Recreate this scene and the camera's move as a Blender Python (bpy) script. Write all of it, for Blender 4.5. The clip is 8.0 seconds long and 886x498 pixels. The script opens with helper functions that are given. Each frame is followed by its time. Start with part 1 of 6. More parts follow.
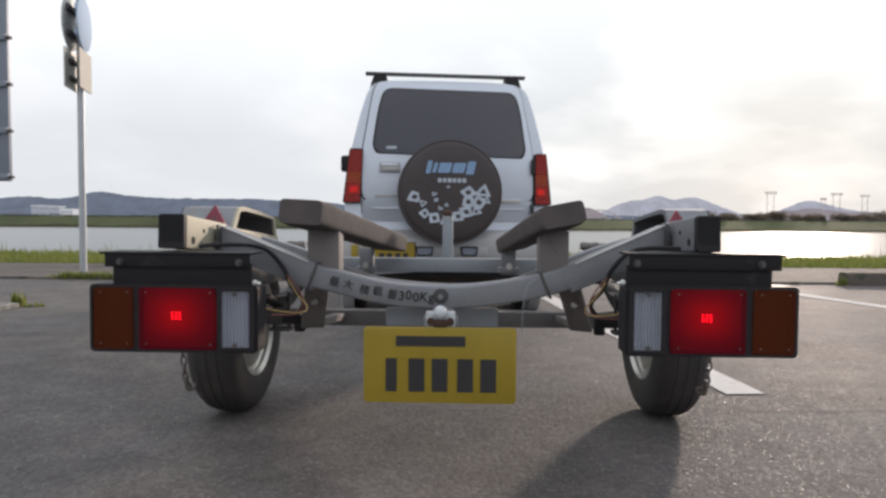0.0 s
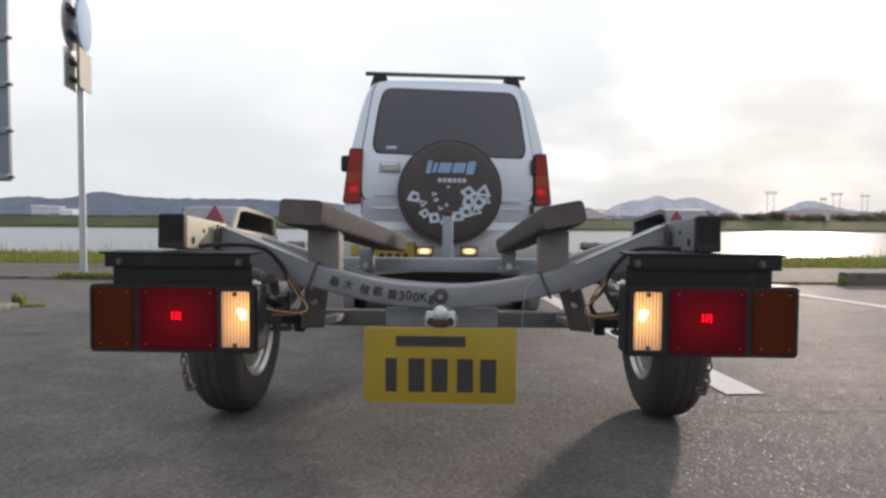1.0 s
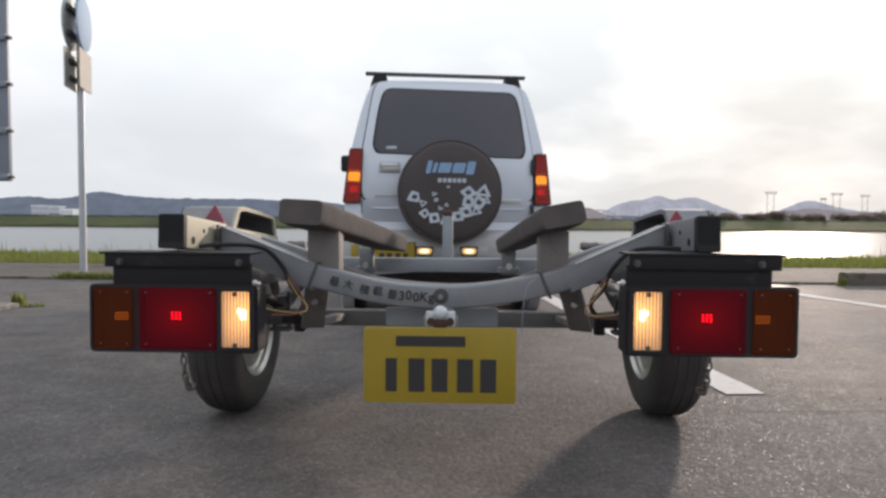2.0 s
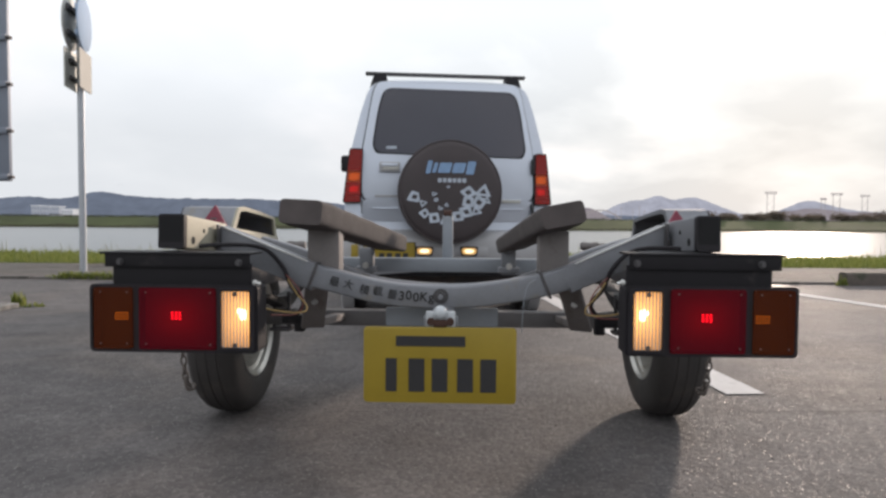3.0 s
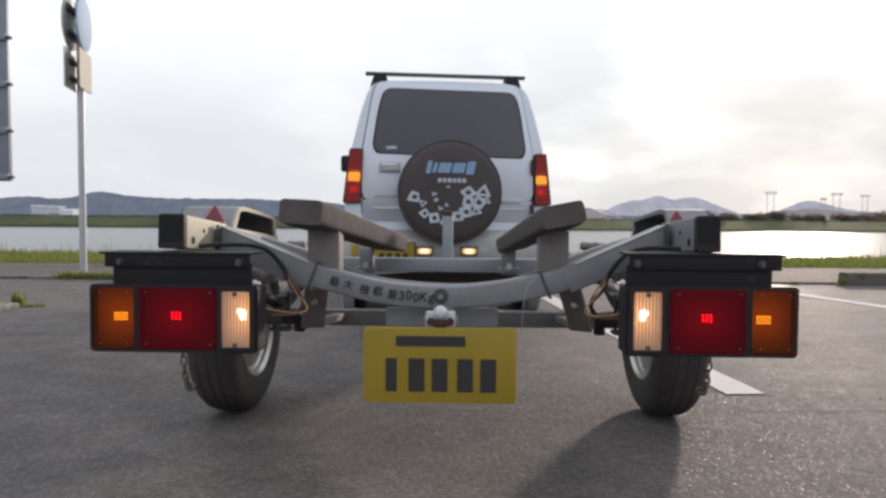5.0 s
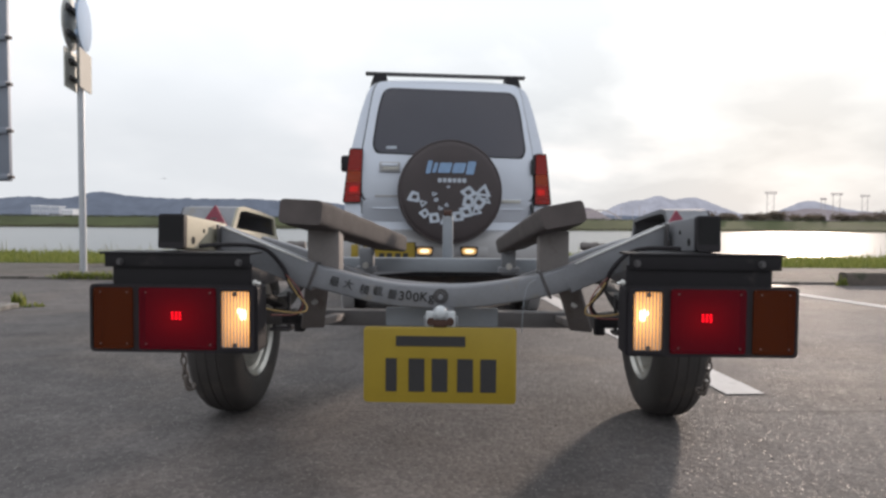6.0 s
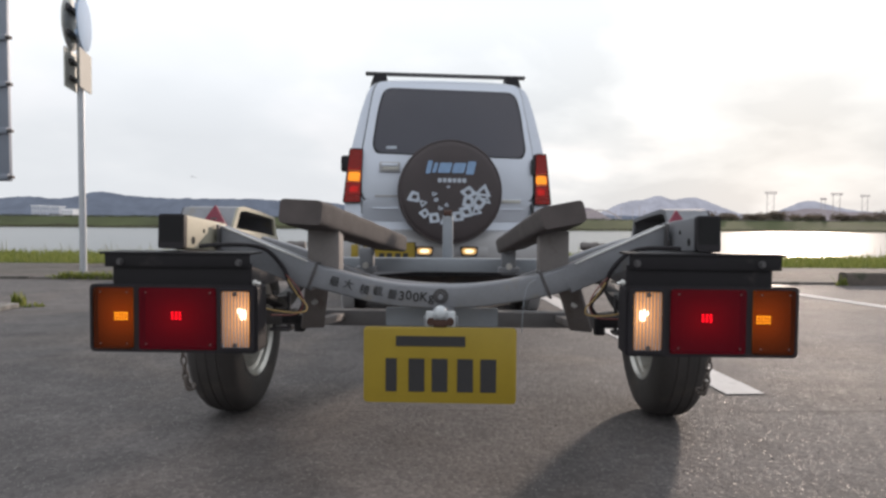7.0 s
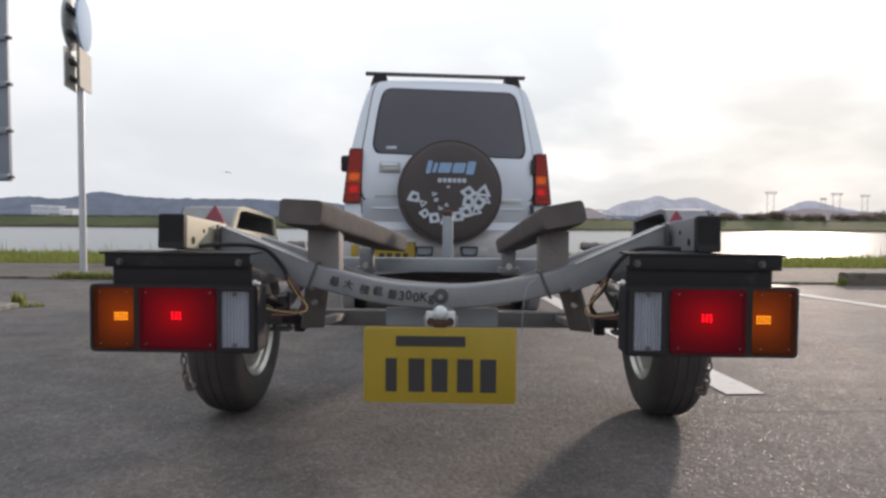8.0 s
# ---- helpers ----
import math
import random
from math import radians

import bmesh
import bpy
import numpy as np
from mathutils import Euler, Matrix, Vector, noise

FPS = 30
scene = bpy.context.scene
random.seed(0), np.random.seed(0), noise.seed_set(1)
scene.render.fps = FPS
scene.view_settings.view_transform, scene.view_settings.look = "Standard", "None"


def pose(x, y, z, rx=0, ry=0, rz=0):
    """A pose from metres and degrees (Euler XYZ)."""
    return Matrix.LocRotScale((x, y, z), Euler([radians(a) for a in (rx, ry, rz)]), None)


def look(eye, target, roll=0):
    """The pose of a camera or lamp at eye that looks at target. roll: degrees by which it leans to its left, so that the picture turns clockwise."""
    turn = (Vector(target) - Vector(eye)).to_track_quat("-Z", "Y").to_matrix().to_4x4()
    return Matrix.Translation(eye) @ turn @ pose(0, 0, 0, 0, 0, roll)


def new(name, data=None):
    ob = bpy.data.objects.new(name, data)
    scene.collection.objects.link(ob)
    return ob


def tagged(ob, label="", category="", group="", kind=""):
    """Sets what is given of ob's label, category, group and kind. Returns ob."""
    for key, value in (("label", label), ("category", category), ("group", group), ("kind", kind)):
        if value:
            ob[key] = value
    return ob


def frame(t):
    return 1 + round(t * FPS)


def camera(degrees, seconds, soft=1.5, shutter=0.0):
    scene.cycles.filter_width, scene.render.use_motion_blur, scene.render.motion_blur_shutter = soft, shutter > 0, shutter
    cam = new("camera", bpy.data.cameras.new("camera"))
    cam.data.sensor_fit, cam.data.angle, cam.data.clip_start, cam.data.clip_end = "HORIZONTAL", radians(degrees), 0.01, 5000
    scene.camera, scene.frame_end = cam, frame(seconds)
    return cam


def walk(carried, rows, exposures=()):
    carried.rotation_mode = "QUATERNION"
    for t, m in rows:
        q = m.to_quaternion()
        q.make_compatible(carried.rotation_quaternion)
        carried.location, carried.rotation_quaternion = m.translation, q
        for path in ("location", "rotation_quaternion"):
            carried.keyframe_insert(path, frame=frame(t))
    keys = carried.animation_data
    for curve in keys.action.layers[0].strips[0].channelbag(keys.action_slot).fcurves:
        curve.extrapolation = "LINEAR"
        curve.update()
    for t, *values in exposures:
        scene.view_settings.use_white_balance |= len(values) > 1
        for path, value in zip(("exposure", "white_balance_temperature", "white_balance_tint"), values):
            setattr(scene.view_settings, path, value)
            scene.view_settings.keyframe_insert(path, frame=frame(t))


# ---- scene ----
cam = camera(68.57, 8.0, soft=2.7)
EYE = (0, 0, 0.64)
VIEW = look(EYE, (0, 1.0, 0.64 - 0.04), 0.4)
walk(cam, [(0, VIEW), (8.0, VIEW)], exposures=[(0, 0.07, 6500, 15.5), (8.0, 0.07, 6500, 15.5)])

# ---- light ----
SUN_AZ, SUN_EL = 28.4, 13.0
sun_way = Vector((math.sin(radians(SUN_AZ)) * math.cos(radians(SUN_EL)), math.cos(radians(SUN_AZ)) * math.cos(radians(SUN_EL)), math.sin(radians(SUN_EL))))
sun_data = bpy.data.lights.new("sun", "SUN")
sun_data.energy, sun_data.angle, sun_data.color = 2.7, radians(3.5), (1.0, 0.84, 0.68)
sun = new("sun", sun_data)
sun.matrix_basis = look((0, 0, 30), Vector((0, 0, 30)) - sun_way)


def link(nt, a, b):
    nt.links.new(a, b)


def build_world():
    w = bpy.data.worlds.new("evening_sky")
    scene.world = w
    w.use_nodes = True
    nt = w.node_tree
    nt.nodes.clear()
    N = nt.nodes.new
    out, bg = N("ShaderNodeOutputWorld"), N("ShaderNodeBackground")
    sky = N("ShaderNodeTexSky")
    sky.sky_type, sky.sun_disc = "NISHITA", False
    sky.sun_elevation, sky.sun_rotation = radians(SUN_EL), radians(SUN_AZ)
    sky.air_density, sky.dust_density = 1.2, 2.0
    co = N("ShaderNodeTexCoord")
    sep = N("ShaderNodeSeparateXYZ")
    link(nt, co.outputs["Generated"], sep.inputs[0])
    # the cloud deck: directions thrown on a plane overhead
    h = N("ShaderNodeMath"); h.operation = "ADD"; h.inputs[1].default_value = 0.34
    hm = N("ShaderNodeMath"); hm.operation = "MAXIMUM"; hm.inputs[1].default_value = 0.0
    link(nt, sep.outputs["Z"], hm.inputs[0]); link(nt, hm.outputs[0], h.inputs[0])
    dx = N("ShaderNodeMath"); dx.operation = "DIVIDE"
    dy = N("ShaderNodeMath"); dy.operation = "DIVIDE"
    link(nt, sep.outputs["X"], dx.inputs[0]); link(nt, h.outputs[0], dx.inputs[1])
    link(nt, sep.outputs["Y"], dy.inputs[0]); link(nt, h.outputs[0], dy.inputs[1])
    cmb = N("ShaderNodeCombineXYZ")
    link(nt, dx.outputs[0], cmb.inputs[0]); link(nt, dy.outputs[0], cmb.inputs[1])
    cmb.inputs[2].default_value = 5.1
    n1 = N("ShaderNodeTexNoise")
    n1.inputs["Scale"].default_value, n1.inputs["Detail"].default_value, n1.inputs["Roughness"].default_value = 2.3, 6, 0.46
    n1.inputs["Distortion"].default_value = 0.15
    link(nt, cmb.outputs[0], n1.inputs["Vector"])
    ramp = N("ShaderNodeValToRGB")
    els = ramp.color_ramp.elements
    els[0].position, els[0].color = 0.42, (0.65, 0.712, 0.748, 1)
    els[1].position, els[1].color = 0.70, (1.06, 1.07, 1.06, 1)
    mid = els.new(0.55)
    mid.color = (0.79, 0.85, 0.873, 1)
    link(nt, n1.outputs["Fac"], ramp.inputs[0])
    # away from the sun the deck is a thin even veil
    veil = N("ShaderNodeMapRange")
    veil.inputs["From Min"].default_value, veil.inputs["From Max"].default_value = -0.25, 0.30
    veil.inputs["To Min"].default_value, veil.inputs["To Max"].default_value = 0.22, 1.0
    link(nt, sep.outputs["X"], veil.inputs["Value"])
    even = N("ShaderNodeMix"); even.data_type = "RGBA"
    even.inputs["A"].default_value = (0.805, 0.862, 0.873, 1)
    link(nt, veil.outputs[0], even.inputs["Factor"]); link(nt, ramp.outputs[0], even.inputs["B"])
    # thinner, brighter cloud towards the low sun
    dot = N("ShaderNodeVectorMath"); dot.operation = "DOT_PRODUCT"
    dot.inputs[1].default_value = sun_way
    link(nt, co.outputs["Generated"], dot.inputs[0])
    mp = N("ShaderNodeMapRange")
    mp.inputs["From Min"].default_value, mp.inputs["From Max"].default_value = 0.72, 1.0
    mp.inputs["To Min"].default_value, mp.inputs["To Max"].default_value = 0.0, 1.0
    link(nt, dot.outputs["Value"], mp.inputs["Value"])
    pw = N("ShaderNodeMath"); pw.operation = "POWER"; pw.inputs[1].default_value = 1.6
    link(nt, mp.outputs[0], pw.inputs[0])
    glow = N("ShaderNodeMix"); glow.data_type = "RGBA"; glow.blend_type = "ADD"
    glow.inputs["B"].default_value = (0.035, 0.031, 0.0, 1)
    link(nt, pw.outputs[0], glow.inputs["Factor"])
    link(nt, even.outputs["Result"], glow.inputs["A"])
    # brighter overhead than at the rim
    up = N("ShaderNodeMapRange")
    up.inputs["From Min"].default_value, up.inputs["From Max"].default_value = 0.12, 0.30
    up.inputs["To Min"].default_value, up.inputs["To Max"].default_value = 0.95, 1.28
    link(nt, sep.outputs["Z"], up.inputs["Value"])
    sc = N("ShaderNodeVectorMath"); sc.operation = "SCALE"
    link(nt, glow.outputs["Result"], sc.inputs[0]); link(nt, up.outputs[0], sc.inputs["Scale"])
    skys = N("ShaderNodeVectorMath"); skys.operation = "SCALE"; skys.inputs["Scale"].default_value = 0.09
    link(nt, sky.outputs[0], skys.inputs[0])
    mix = N("ShaderNodeMix"); mix.data_type = "RGBA"
    mix.inputs["Factor"].default_value = 0.97
    link(nt, skys.outputs[0], mix.inputs["A"]); link(nt, sc.outputs[0], mix.inputs["B"])
    link(nt, mix.outputs["Result"], bg.inputs["Color"])
    bg.inputs["Strength"].default_value = 1.0
    link(nt, bg.outputs[0], out.inputs[0])


build_world()


# ---- materials ----
def mat(name, base, rough=0.5, metal=0.0, var=0.15, scale=12.0, fine=160.0, bump=0.1, stain=None, stain_at=0.62, coat=0.0, bump_d=0.004):
    """A surface of one colour with drift, fine grain, relief and, if given, stains of another colour."""
    m = bpy.data.materials.new(name)
    m.use_nodes = True
    nt = m.node_tree
    b = nt.nodes["Principled BSDF"]
    N = nt.nodes.new
    co = N("ShaderNodeTexCoord")
    a = N("ShaderNodeTexNoise")
    a.inputs["Scale"].default_value, a.inputs["Detail"].default_value = scale, 5
    f = N("ShaderNodeTexNoise")
    f.inputs["Scale"].default_value, f.inputs["Detail"].default_value = fine, 3
    link(nt, co.outputs["Object"], a.inputs["Vector"]); link(nt, co.outputs["Object"], f.inputs["Vector"])
    add = N("ShaderNodeMath"); add.operation = "MULTIPLY_ADD"; add.inputs[1].default_value = 0.4
    link(nt, f.outputs["Fac"], add.inputs[0]); link(nt, a.outputs["Fac"], add.inputs[2])
    r = N("ShaderNodeMapRange")
    r.inputs["From Min"].default_value, r.inputs["From Max"].default_value = 0.4, 1.0
    r.inputs["To Min"].default_value, r.inputs["To Max"].default_value = 1 - var, 1 + var
    link(nt, add.outputs[0], r.inputs["Value"])
    s = N("ShaderNodeVectorMath"); s.operation = "SCALE"; s.inputs[0].default_value = base[:3]
    link(nt, r.outputs[0], s.inputs["Scale"])
    colour = s.outputs[0]
    if stain:
        st = N("ShaderNodeTexNoise")
        st.inputs["Scale"].default_value, st.inputs["Detail"].default_value, st.inputs["Roughness"].default_value = scale * 0.7, 8, 0.65
        link(nt, co.outputs["Object"], st.inputs["Vector"])
        mr = N("ShaderNodeMapRange")
        mr.inputs["From Min"].default_value, mr.inputs["From Max"].default_value = stain_at - 0.06, stain_at + 0.08
        link(nt, st.outputs["Fac"], mr.inputs["Value"])
        mx = N("ShaderNodeMix"); mx.data_type = "RGBA"
        mx.inputs["B"].default_value = (*stain, 1)
        link(nt, mr.outputs[0], mx.inputs["Factor"]); link(nt, colour, mx.inputs["A"])
        colour = mx.outputs["Result"]
    link(nt, colour, b.inputs["Base Color"])
    rr = N("ShaderNodeMapRange")
    rr.inputs["To Min"].default_value, rr.inputs["To Max"].default_value = max(0.02, rough - 0.1), min(1, rough + 0.12)
    link(nt, a.outputs["Fac"], rr.inputs["Value"]); link(nt, rr.outputs[0], b.inputs["Roughness"])
    b.inputs["Metallic"].default_value = metal
    b.inputs["Coat Weight"].default_value = coat
    b.inputs["Coat Roughness"].default_value = 0.08
    if bump:
        bp = N("ShaderNodeBump")
        bp.inputs["Strength"].default_value, bp.inputs["Distance"].default_value = bump, bump_d
        link(nt, add.outputs[0], bp.inputs["Height"]); link(nt, bp.outputs[0], b.inputs["Normal"])
    return m


def lens_mat(name, tint, body, clear=0.55, rough=0.12):
    """Coloured lamp plastic: part of the light goes straight through, tinted."""
    m = bpy.data.materials.new(name)
    m.use_nodes = True
    nt = m.node_tree
    b = nt.nodes["Principled BSDF"]
    b.inputs["Base Color"].default_value = (*body, 1)
    b.inputs["Roughness"].default_value = rough
    t = nt.nodes.new("ShaderNodeBsdfTransparent")
    t.inputs[0].default_value = (*tint, 1)
    mx = nt.nodes.new("ShaderNodeMixShader")
    mx.inputs[0].default_value = clear
    link(nt, b.outputs[0], mx.inputs[1]); link(nt, t.outputs[0], mx.inputs[2])
    link(nt, mx.outputs[0], nt.nodes["Material Output"].inputs[0])
    return m


def light_mat(name, colour, strength):
    m = bpy.data.materials.new(name)
    m.use_nodes = True
    nt = m.node_tree
    e = nt.nodes.new("ShaderNodeEmission")
    e.inputs[0].default_value, e.inputs[1].default_value = (*colour, 1), strength
    link(nt, e.outputs[0], nt.nodes["Material Output"].inputs[0])
    return m


def asphalt_mat(name, base, speck, speck_col):
    m = mat(name, base, 0.85, 0, 0.36, 1.3, 210.0, 0.7, stain=[c * 0.55 for c in base], stain_at=0.56, bump_d=0.008)
    nt = m.node_tree
    b = nt.nodes["Principled BSDF"]
    b.inputs["Specular IOR Level"].default_value = 0.45
    N = nt.nodes.new
    co = N("ShaderNodeTexCoord")
    v = N("ShaderNodeTexVoronoi"); v.inputs["Scale"].default_value = 150
    link(nt, co.outputs["Object"], v.inputs["Vector"])
    lt = N("ShaderNodeMath"); lt.operation = "LESS_THAN"; lt.inputs[1].default_value = 0.34
    link(nt, v.outputs["Distance"], lt.inputs[0])
    rnd = N("ShaderNodeSeparateColor")
    link(nt, v.outputs["Color"], rnd.inputs[0])
    gt = N("ShaderNodeMath"); gt.operation = "GREATER_THAN"; gt.inputs[1].default_value = 1 - speck
    link(nt, rnd.outputs[0], gt.inputs[0])
    mu = N("ShaderNodeMath"); mu.operation = "MULTIPLY"
    link(nt, lt.outputs[0], mu.inputs[0]); link(nt, gt.outputs[0], mu.inputs[1])
    mx = N("ShaderNodeMix"); mx.data_type = "RGBA"
    mx.inputs["B"].default_value = (*speck_col, 1)
    old = b.inputs["Base Color"].links[0].from_socket
    link(nt, mu.outputs[0], mx.inputs["Factor"]); link(nt, old, mx.inputs["A"])
    # hand-sized worn and damp patches
    pn = N("ShaderNodeTexNoise")
    pn.inputs["Scale"].default_value, pn.inputs["Detail"].default_value, pn.inputs["Roughness"].default_value = 4.5, 8, 0.6
    link(nt, co.outputs["Object"], pn.inputs["Vector"])
    pr = N("ShaderNodeMapRange")
    pr.inputs["From Min"].default_value, pr.inputs["From Max"].default_value = 0.36, 0.62
    pr.inputs["To Min"].default_value, pr.inputs["To Max"].default_value = 0.80, 1.10
    link(nt, pn.outputs["Fac"], pr.inputs["Value"])
    # bare stone faces are smoother than the binder and glint against the sun
    gl = N("ShaderNodeMix")
    gl.inputs["B"].default_value = 0.50
    was = b.inputs["Roughness"].links[0].from_socket
    link(nt, mu.outputs[0], gl.inputs["Factor"]); link(nt, was, gl.inputs["A"])
    link(nt, gl.outputs["Result"], b.inputs["Roughness"])
    # drifts of tan dust over it
    dn = N("ShaderNodeTexNoise")
    dn.inputs["Scale"].default_value, dn.inputs["Detail"].default_value, dn.inputs["Roughness"].default_value = 0.9, 9, 0.62
    dn.inputs["Distortion"].default_value = 0.6
    link(nt, co.outputs["Object"], dn.inputs["Vector"])
    dr = N("ShaderNodeMapRange")
    dr.inputs["From Min"].default_value, dr.inputs["From Max"].default_value = 0.47, 0.66
    dr.inputs["To Max"].default_value = 0.75
    link(nt, dn.outputs["Fac"], dr.inputs["Value"])
    dm = N("ShaderNodeMix"); dm.data_type = "RGBA"
    dm.inputs["B"].default_value = (0.132, 0.108, 0.095, 1)
    link(nt, dr.outputs[0], dm.inputs["Factor"]); link(nt, mx.outputs["Result"], dm.inputs["A"])
    # coarse chippings: each stone a little lighter or darker, its edge sunk in the binder
    st = N("ShaderNodeTexVoronoi"); st.inputs["Scale"].default_value = 72
    link(nt, co.outputs["Object"], st.inputs["Vector"])
    sc = N("ShaderNodeSeparateColor")
    link(nt, st.outputs["Color"], sc.inputs[0])
    sr = N("ShaderNodeMapRange")
    sr.inputs["To Min"].default_value, sr.inputs["To Max"].default_value = 0.76, 1.24
    link(nt, sc.outputs[1], sr.inputs["Value"])
    both = N("ShaderNodeMath"); both.operation = "MULTIPLY"
    link(nt, sr.outputs[0], both.inputs[0]); link(nt, pr.outputs[0], both.inputs[1])
    sb = N("ShaderNodeBump")
    sb.inputs["Strength"].default_value, sb.inputs["Distance"].default_value = 0.45, 0.004
    sb.invert = True
    link(nt, st.outputs["Distance"], sb.inputs["Height"])
    link(nt, b.inputs["Normal"].links[0].from_socket, sb.inputs["Normal"])
    link(nt, sb.outputs[0], b.inputs["Normal"])
    ps = N("ShaderNodeVectorMath"); ps.operation = "SCALE"
    link(nt, dm.outputs["Result"], ps.inputs[0]); link(nt, both.outputs[0], ps.inputs["Scale"])
    link(nt, ps.outputs[0], b.inputs["Base Color"])
    return m


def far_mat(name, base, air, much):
    """Far land or building; the haze of distance is painted in as a glowing tint."""
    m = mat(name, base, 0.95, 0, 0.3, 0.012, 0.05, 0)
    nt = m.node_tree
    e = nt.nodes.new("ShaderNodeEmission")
    # woods and clearings show as a faint drift of tone in the haze glow
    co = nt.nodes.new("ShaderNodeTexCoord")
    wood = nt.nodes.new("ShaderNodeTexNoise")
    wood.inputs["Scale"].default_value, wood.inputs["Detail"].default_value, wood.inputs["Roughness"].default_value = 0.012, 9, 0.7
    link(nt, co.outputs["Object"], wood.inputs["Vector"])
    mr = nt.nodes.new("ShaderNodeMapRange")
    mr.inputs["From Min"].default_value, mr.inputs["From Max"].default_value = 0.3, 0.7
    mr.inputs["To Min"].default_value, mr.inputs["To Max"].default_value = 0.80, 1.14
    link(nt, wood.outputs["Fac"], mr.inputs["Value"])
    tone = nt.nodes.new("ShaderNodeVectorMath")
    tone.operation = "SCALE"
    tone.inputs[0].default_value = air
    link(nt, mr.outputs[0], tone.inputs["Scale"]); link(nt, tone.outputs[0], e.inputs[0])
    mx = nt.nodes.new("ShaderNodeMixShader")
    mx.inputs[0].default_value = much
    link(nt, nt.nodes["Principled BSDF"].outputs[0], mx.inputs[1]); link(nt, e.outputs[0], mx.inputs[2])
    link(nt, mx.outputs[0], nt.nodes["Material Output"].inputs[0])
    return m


def island_mat(name, c0, c1, rough=0.7, through_light=0.0):
    m = bpy.data.materials.new(name)
    m.use_nodes = True
    nt = m.node_tree
    b = nt.nodes["Principled BSDF"]
    g = nt.nodes.new("ShaderNodeNewGeometry")
    mx = nt.nodes.new("ShaderNodeMix"); mx.data_type = "RGBA"
    mx.inputs["A"].default_value, mx.inputs["B"].default_value = (*c0, 1), (*c1, 1)
    link(nt, g.outputs["Random Per Island"], mx.inputs["Factor"])
    link(nt, mx.outputs["Result"], b.inputs["Base Color"])
    b.inputs["Roughness"].default_value = rough
    if through_light:
        t = nt.nodes.new("ShaderNodeBsdfTranslucent")
        link(nt, mx.outputs["Result"], t.inputs[0])
        ms = nt.nodes.new("ShaderNodeMixShader")
        ms.inputs[0].default_value = through_light
        link(nt, b.outputs[0], ms.inputs[1]); link(nt, t.outputs[0], ms.inputs[2])
        link(nt, ms.outputs[0], nt.nodes["Material Output"].inputs[0])
    return m


M_LOT = asphalt_mat("lot_asphalt", (0.094, 0.085, 0.084), 0.20, (0.175, 0.158, 0.150))
M_PATH = asphalt_mat("path_asphalt", (0.114, 0.104, 0.095), 0.10, (0.30, 0.28, 0.26))
M_CRACK = mat("tar_crack", (0.02, 0.019, 0.018), 0.9, 0, 0.2, 8, 120, 0.2)
M_LINE = mat("road_paint", (0.52, 0.50, 0.49), 0.9, 0, 0.12, 9, 130, 0.3, stain=(0.26, 0.25, 0.24), stain_at=0.66)
M_SOIL = mat("river_land", (0.10, 0.115, 0.045), 0.95, 0, 0.35, 0.5, 18, 0.4)
M_LEVEE = mat("levee_grass", (0.054, 0.066, 0.027), 0.95, 0, 0.4, 0.05, 0.6, 0)
for dull in (M_SOIL, M_LEVEE, M_PATH):
    dull.node_tree.nodes["Principled BSDF"].inputs["Specular IOR Level"].default_value = 0.12
M_CONCRETE = mat("old_concrete", (0.27, 0.255, 0.235), 0.9, 0, 0.22, 6, 90, 0.5, stain=(0.10, 0.095, 0.085), stain_at=0.56)
M_DARKKERB = mat("mossy_concrete", (0.082, 0.067, 0.058), 0.95, 0, 0.3, 9, 90, 0.6, stain=(0.03, 0.035, 0.02), stain_at=0.55)
M_KERB = mat("worn_kerb_concrete", (0.115, 0.102, 0.094), 0.92, 0, 0.25, 9, 90, 0.5, stain=(0.06, 0.055, 0.048), stain_at=0.58)
M_GRASS = island_mat("grass_blades", (0.10, 0.14, 0.022), (0.25, 0.26, 0.075), 0.7, 0.5)
M_STALK = island_mat("dry_stalks", (0.16, 0.13, 0.06), (0.25, 0.24, 0.11), 0.8, 0.3)
M_LEAF = island_mat("bush_leaves", (0.125, 0.100, 0.075), (0.20, 0.165, 0.130), 0.8, 0.55)
M_SHRUB = island_mat("levee_scrub", (0.034, 0.040, 0.022), (0.075, 0.078, 0.046), 0.85, 0.3)
M_REED = island_mat("shore_reed", (0.045, 0.040, 0.026), (0.10, 0.086, 0.056), 0.85, 0.3)
M_GRIT = island_mat("loose_grit", (0.08, 0.072, 0.07), (0.24, 0.215, 0.20), 0.9)
M_BARK = mat("bark", (0.09, 0.07, 0.05), 0.95, 0, 0.3, 4, 30, 0.5)

M_GALV = mat("galvanised_steel", (0.205, 0.213, 0.232), 0.52, 0.35, 0.16, 14, 120, 0.12, stain=(0.22, 0.20, 0.17), stain_at=0.64)
M_CREAM = mat("weathered_zinc", (0.37, 0.35, 0.275), 0.6, 0.15, 0.16, 16, 120, 0.12, stain=(0.25, 0.19, 0.12), stain_at=0.66)
M_PANEL = mat("pale_grey_panel", (0.245, 0.270, 0.300), 0.55, 0.1, 0.1, 10, 110, 0.1)
M_DARKSTEEL = mat("dark_steel", (0.085, 0.082, 0.085), 0.6, 0.4, 0.25, 14, 120, 0.2, stain=(0.10, 0.055, 0.03), stain_at=0.66)
M_BLACK = mat("black_painted_steel", (0.009, 0.008, 0.010), 0.6, 0.0, 0.3, 10, 120, 0.12, stain=(0.05, 0.045, 0.042), stain_at=0.66)
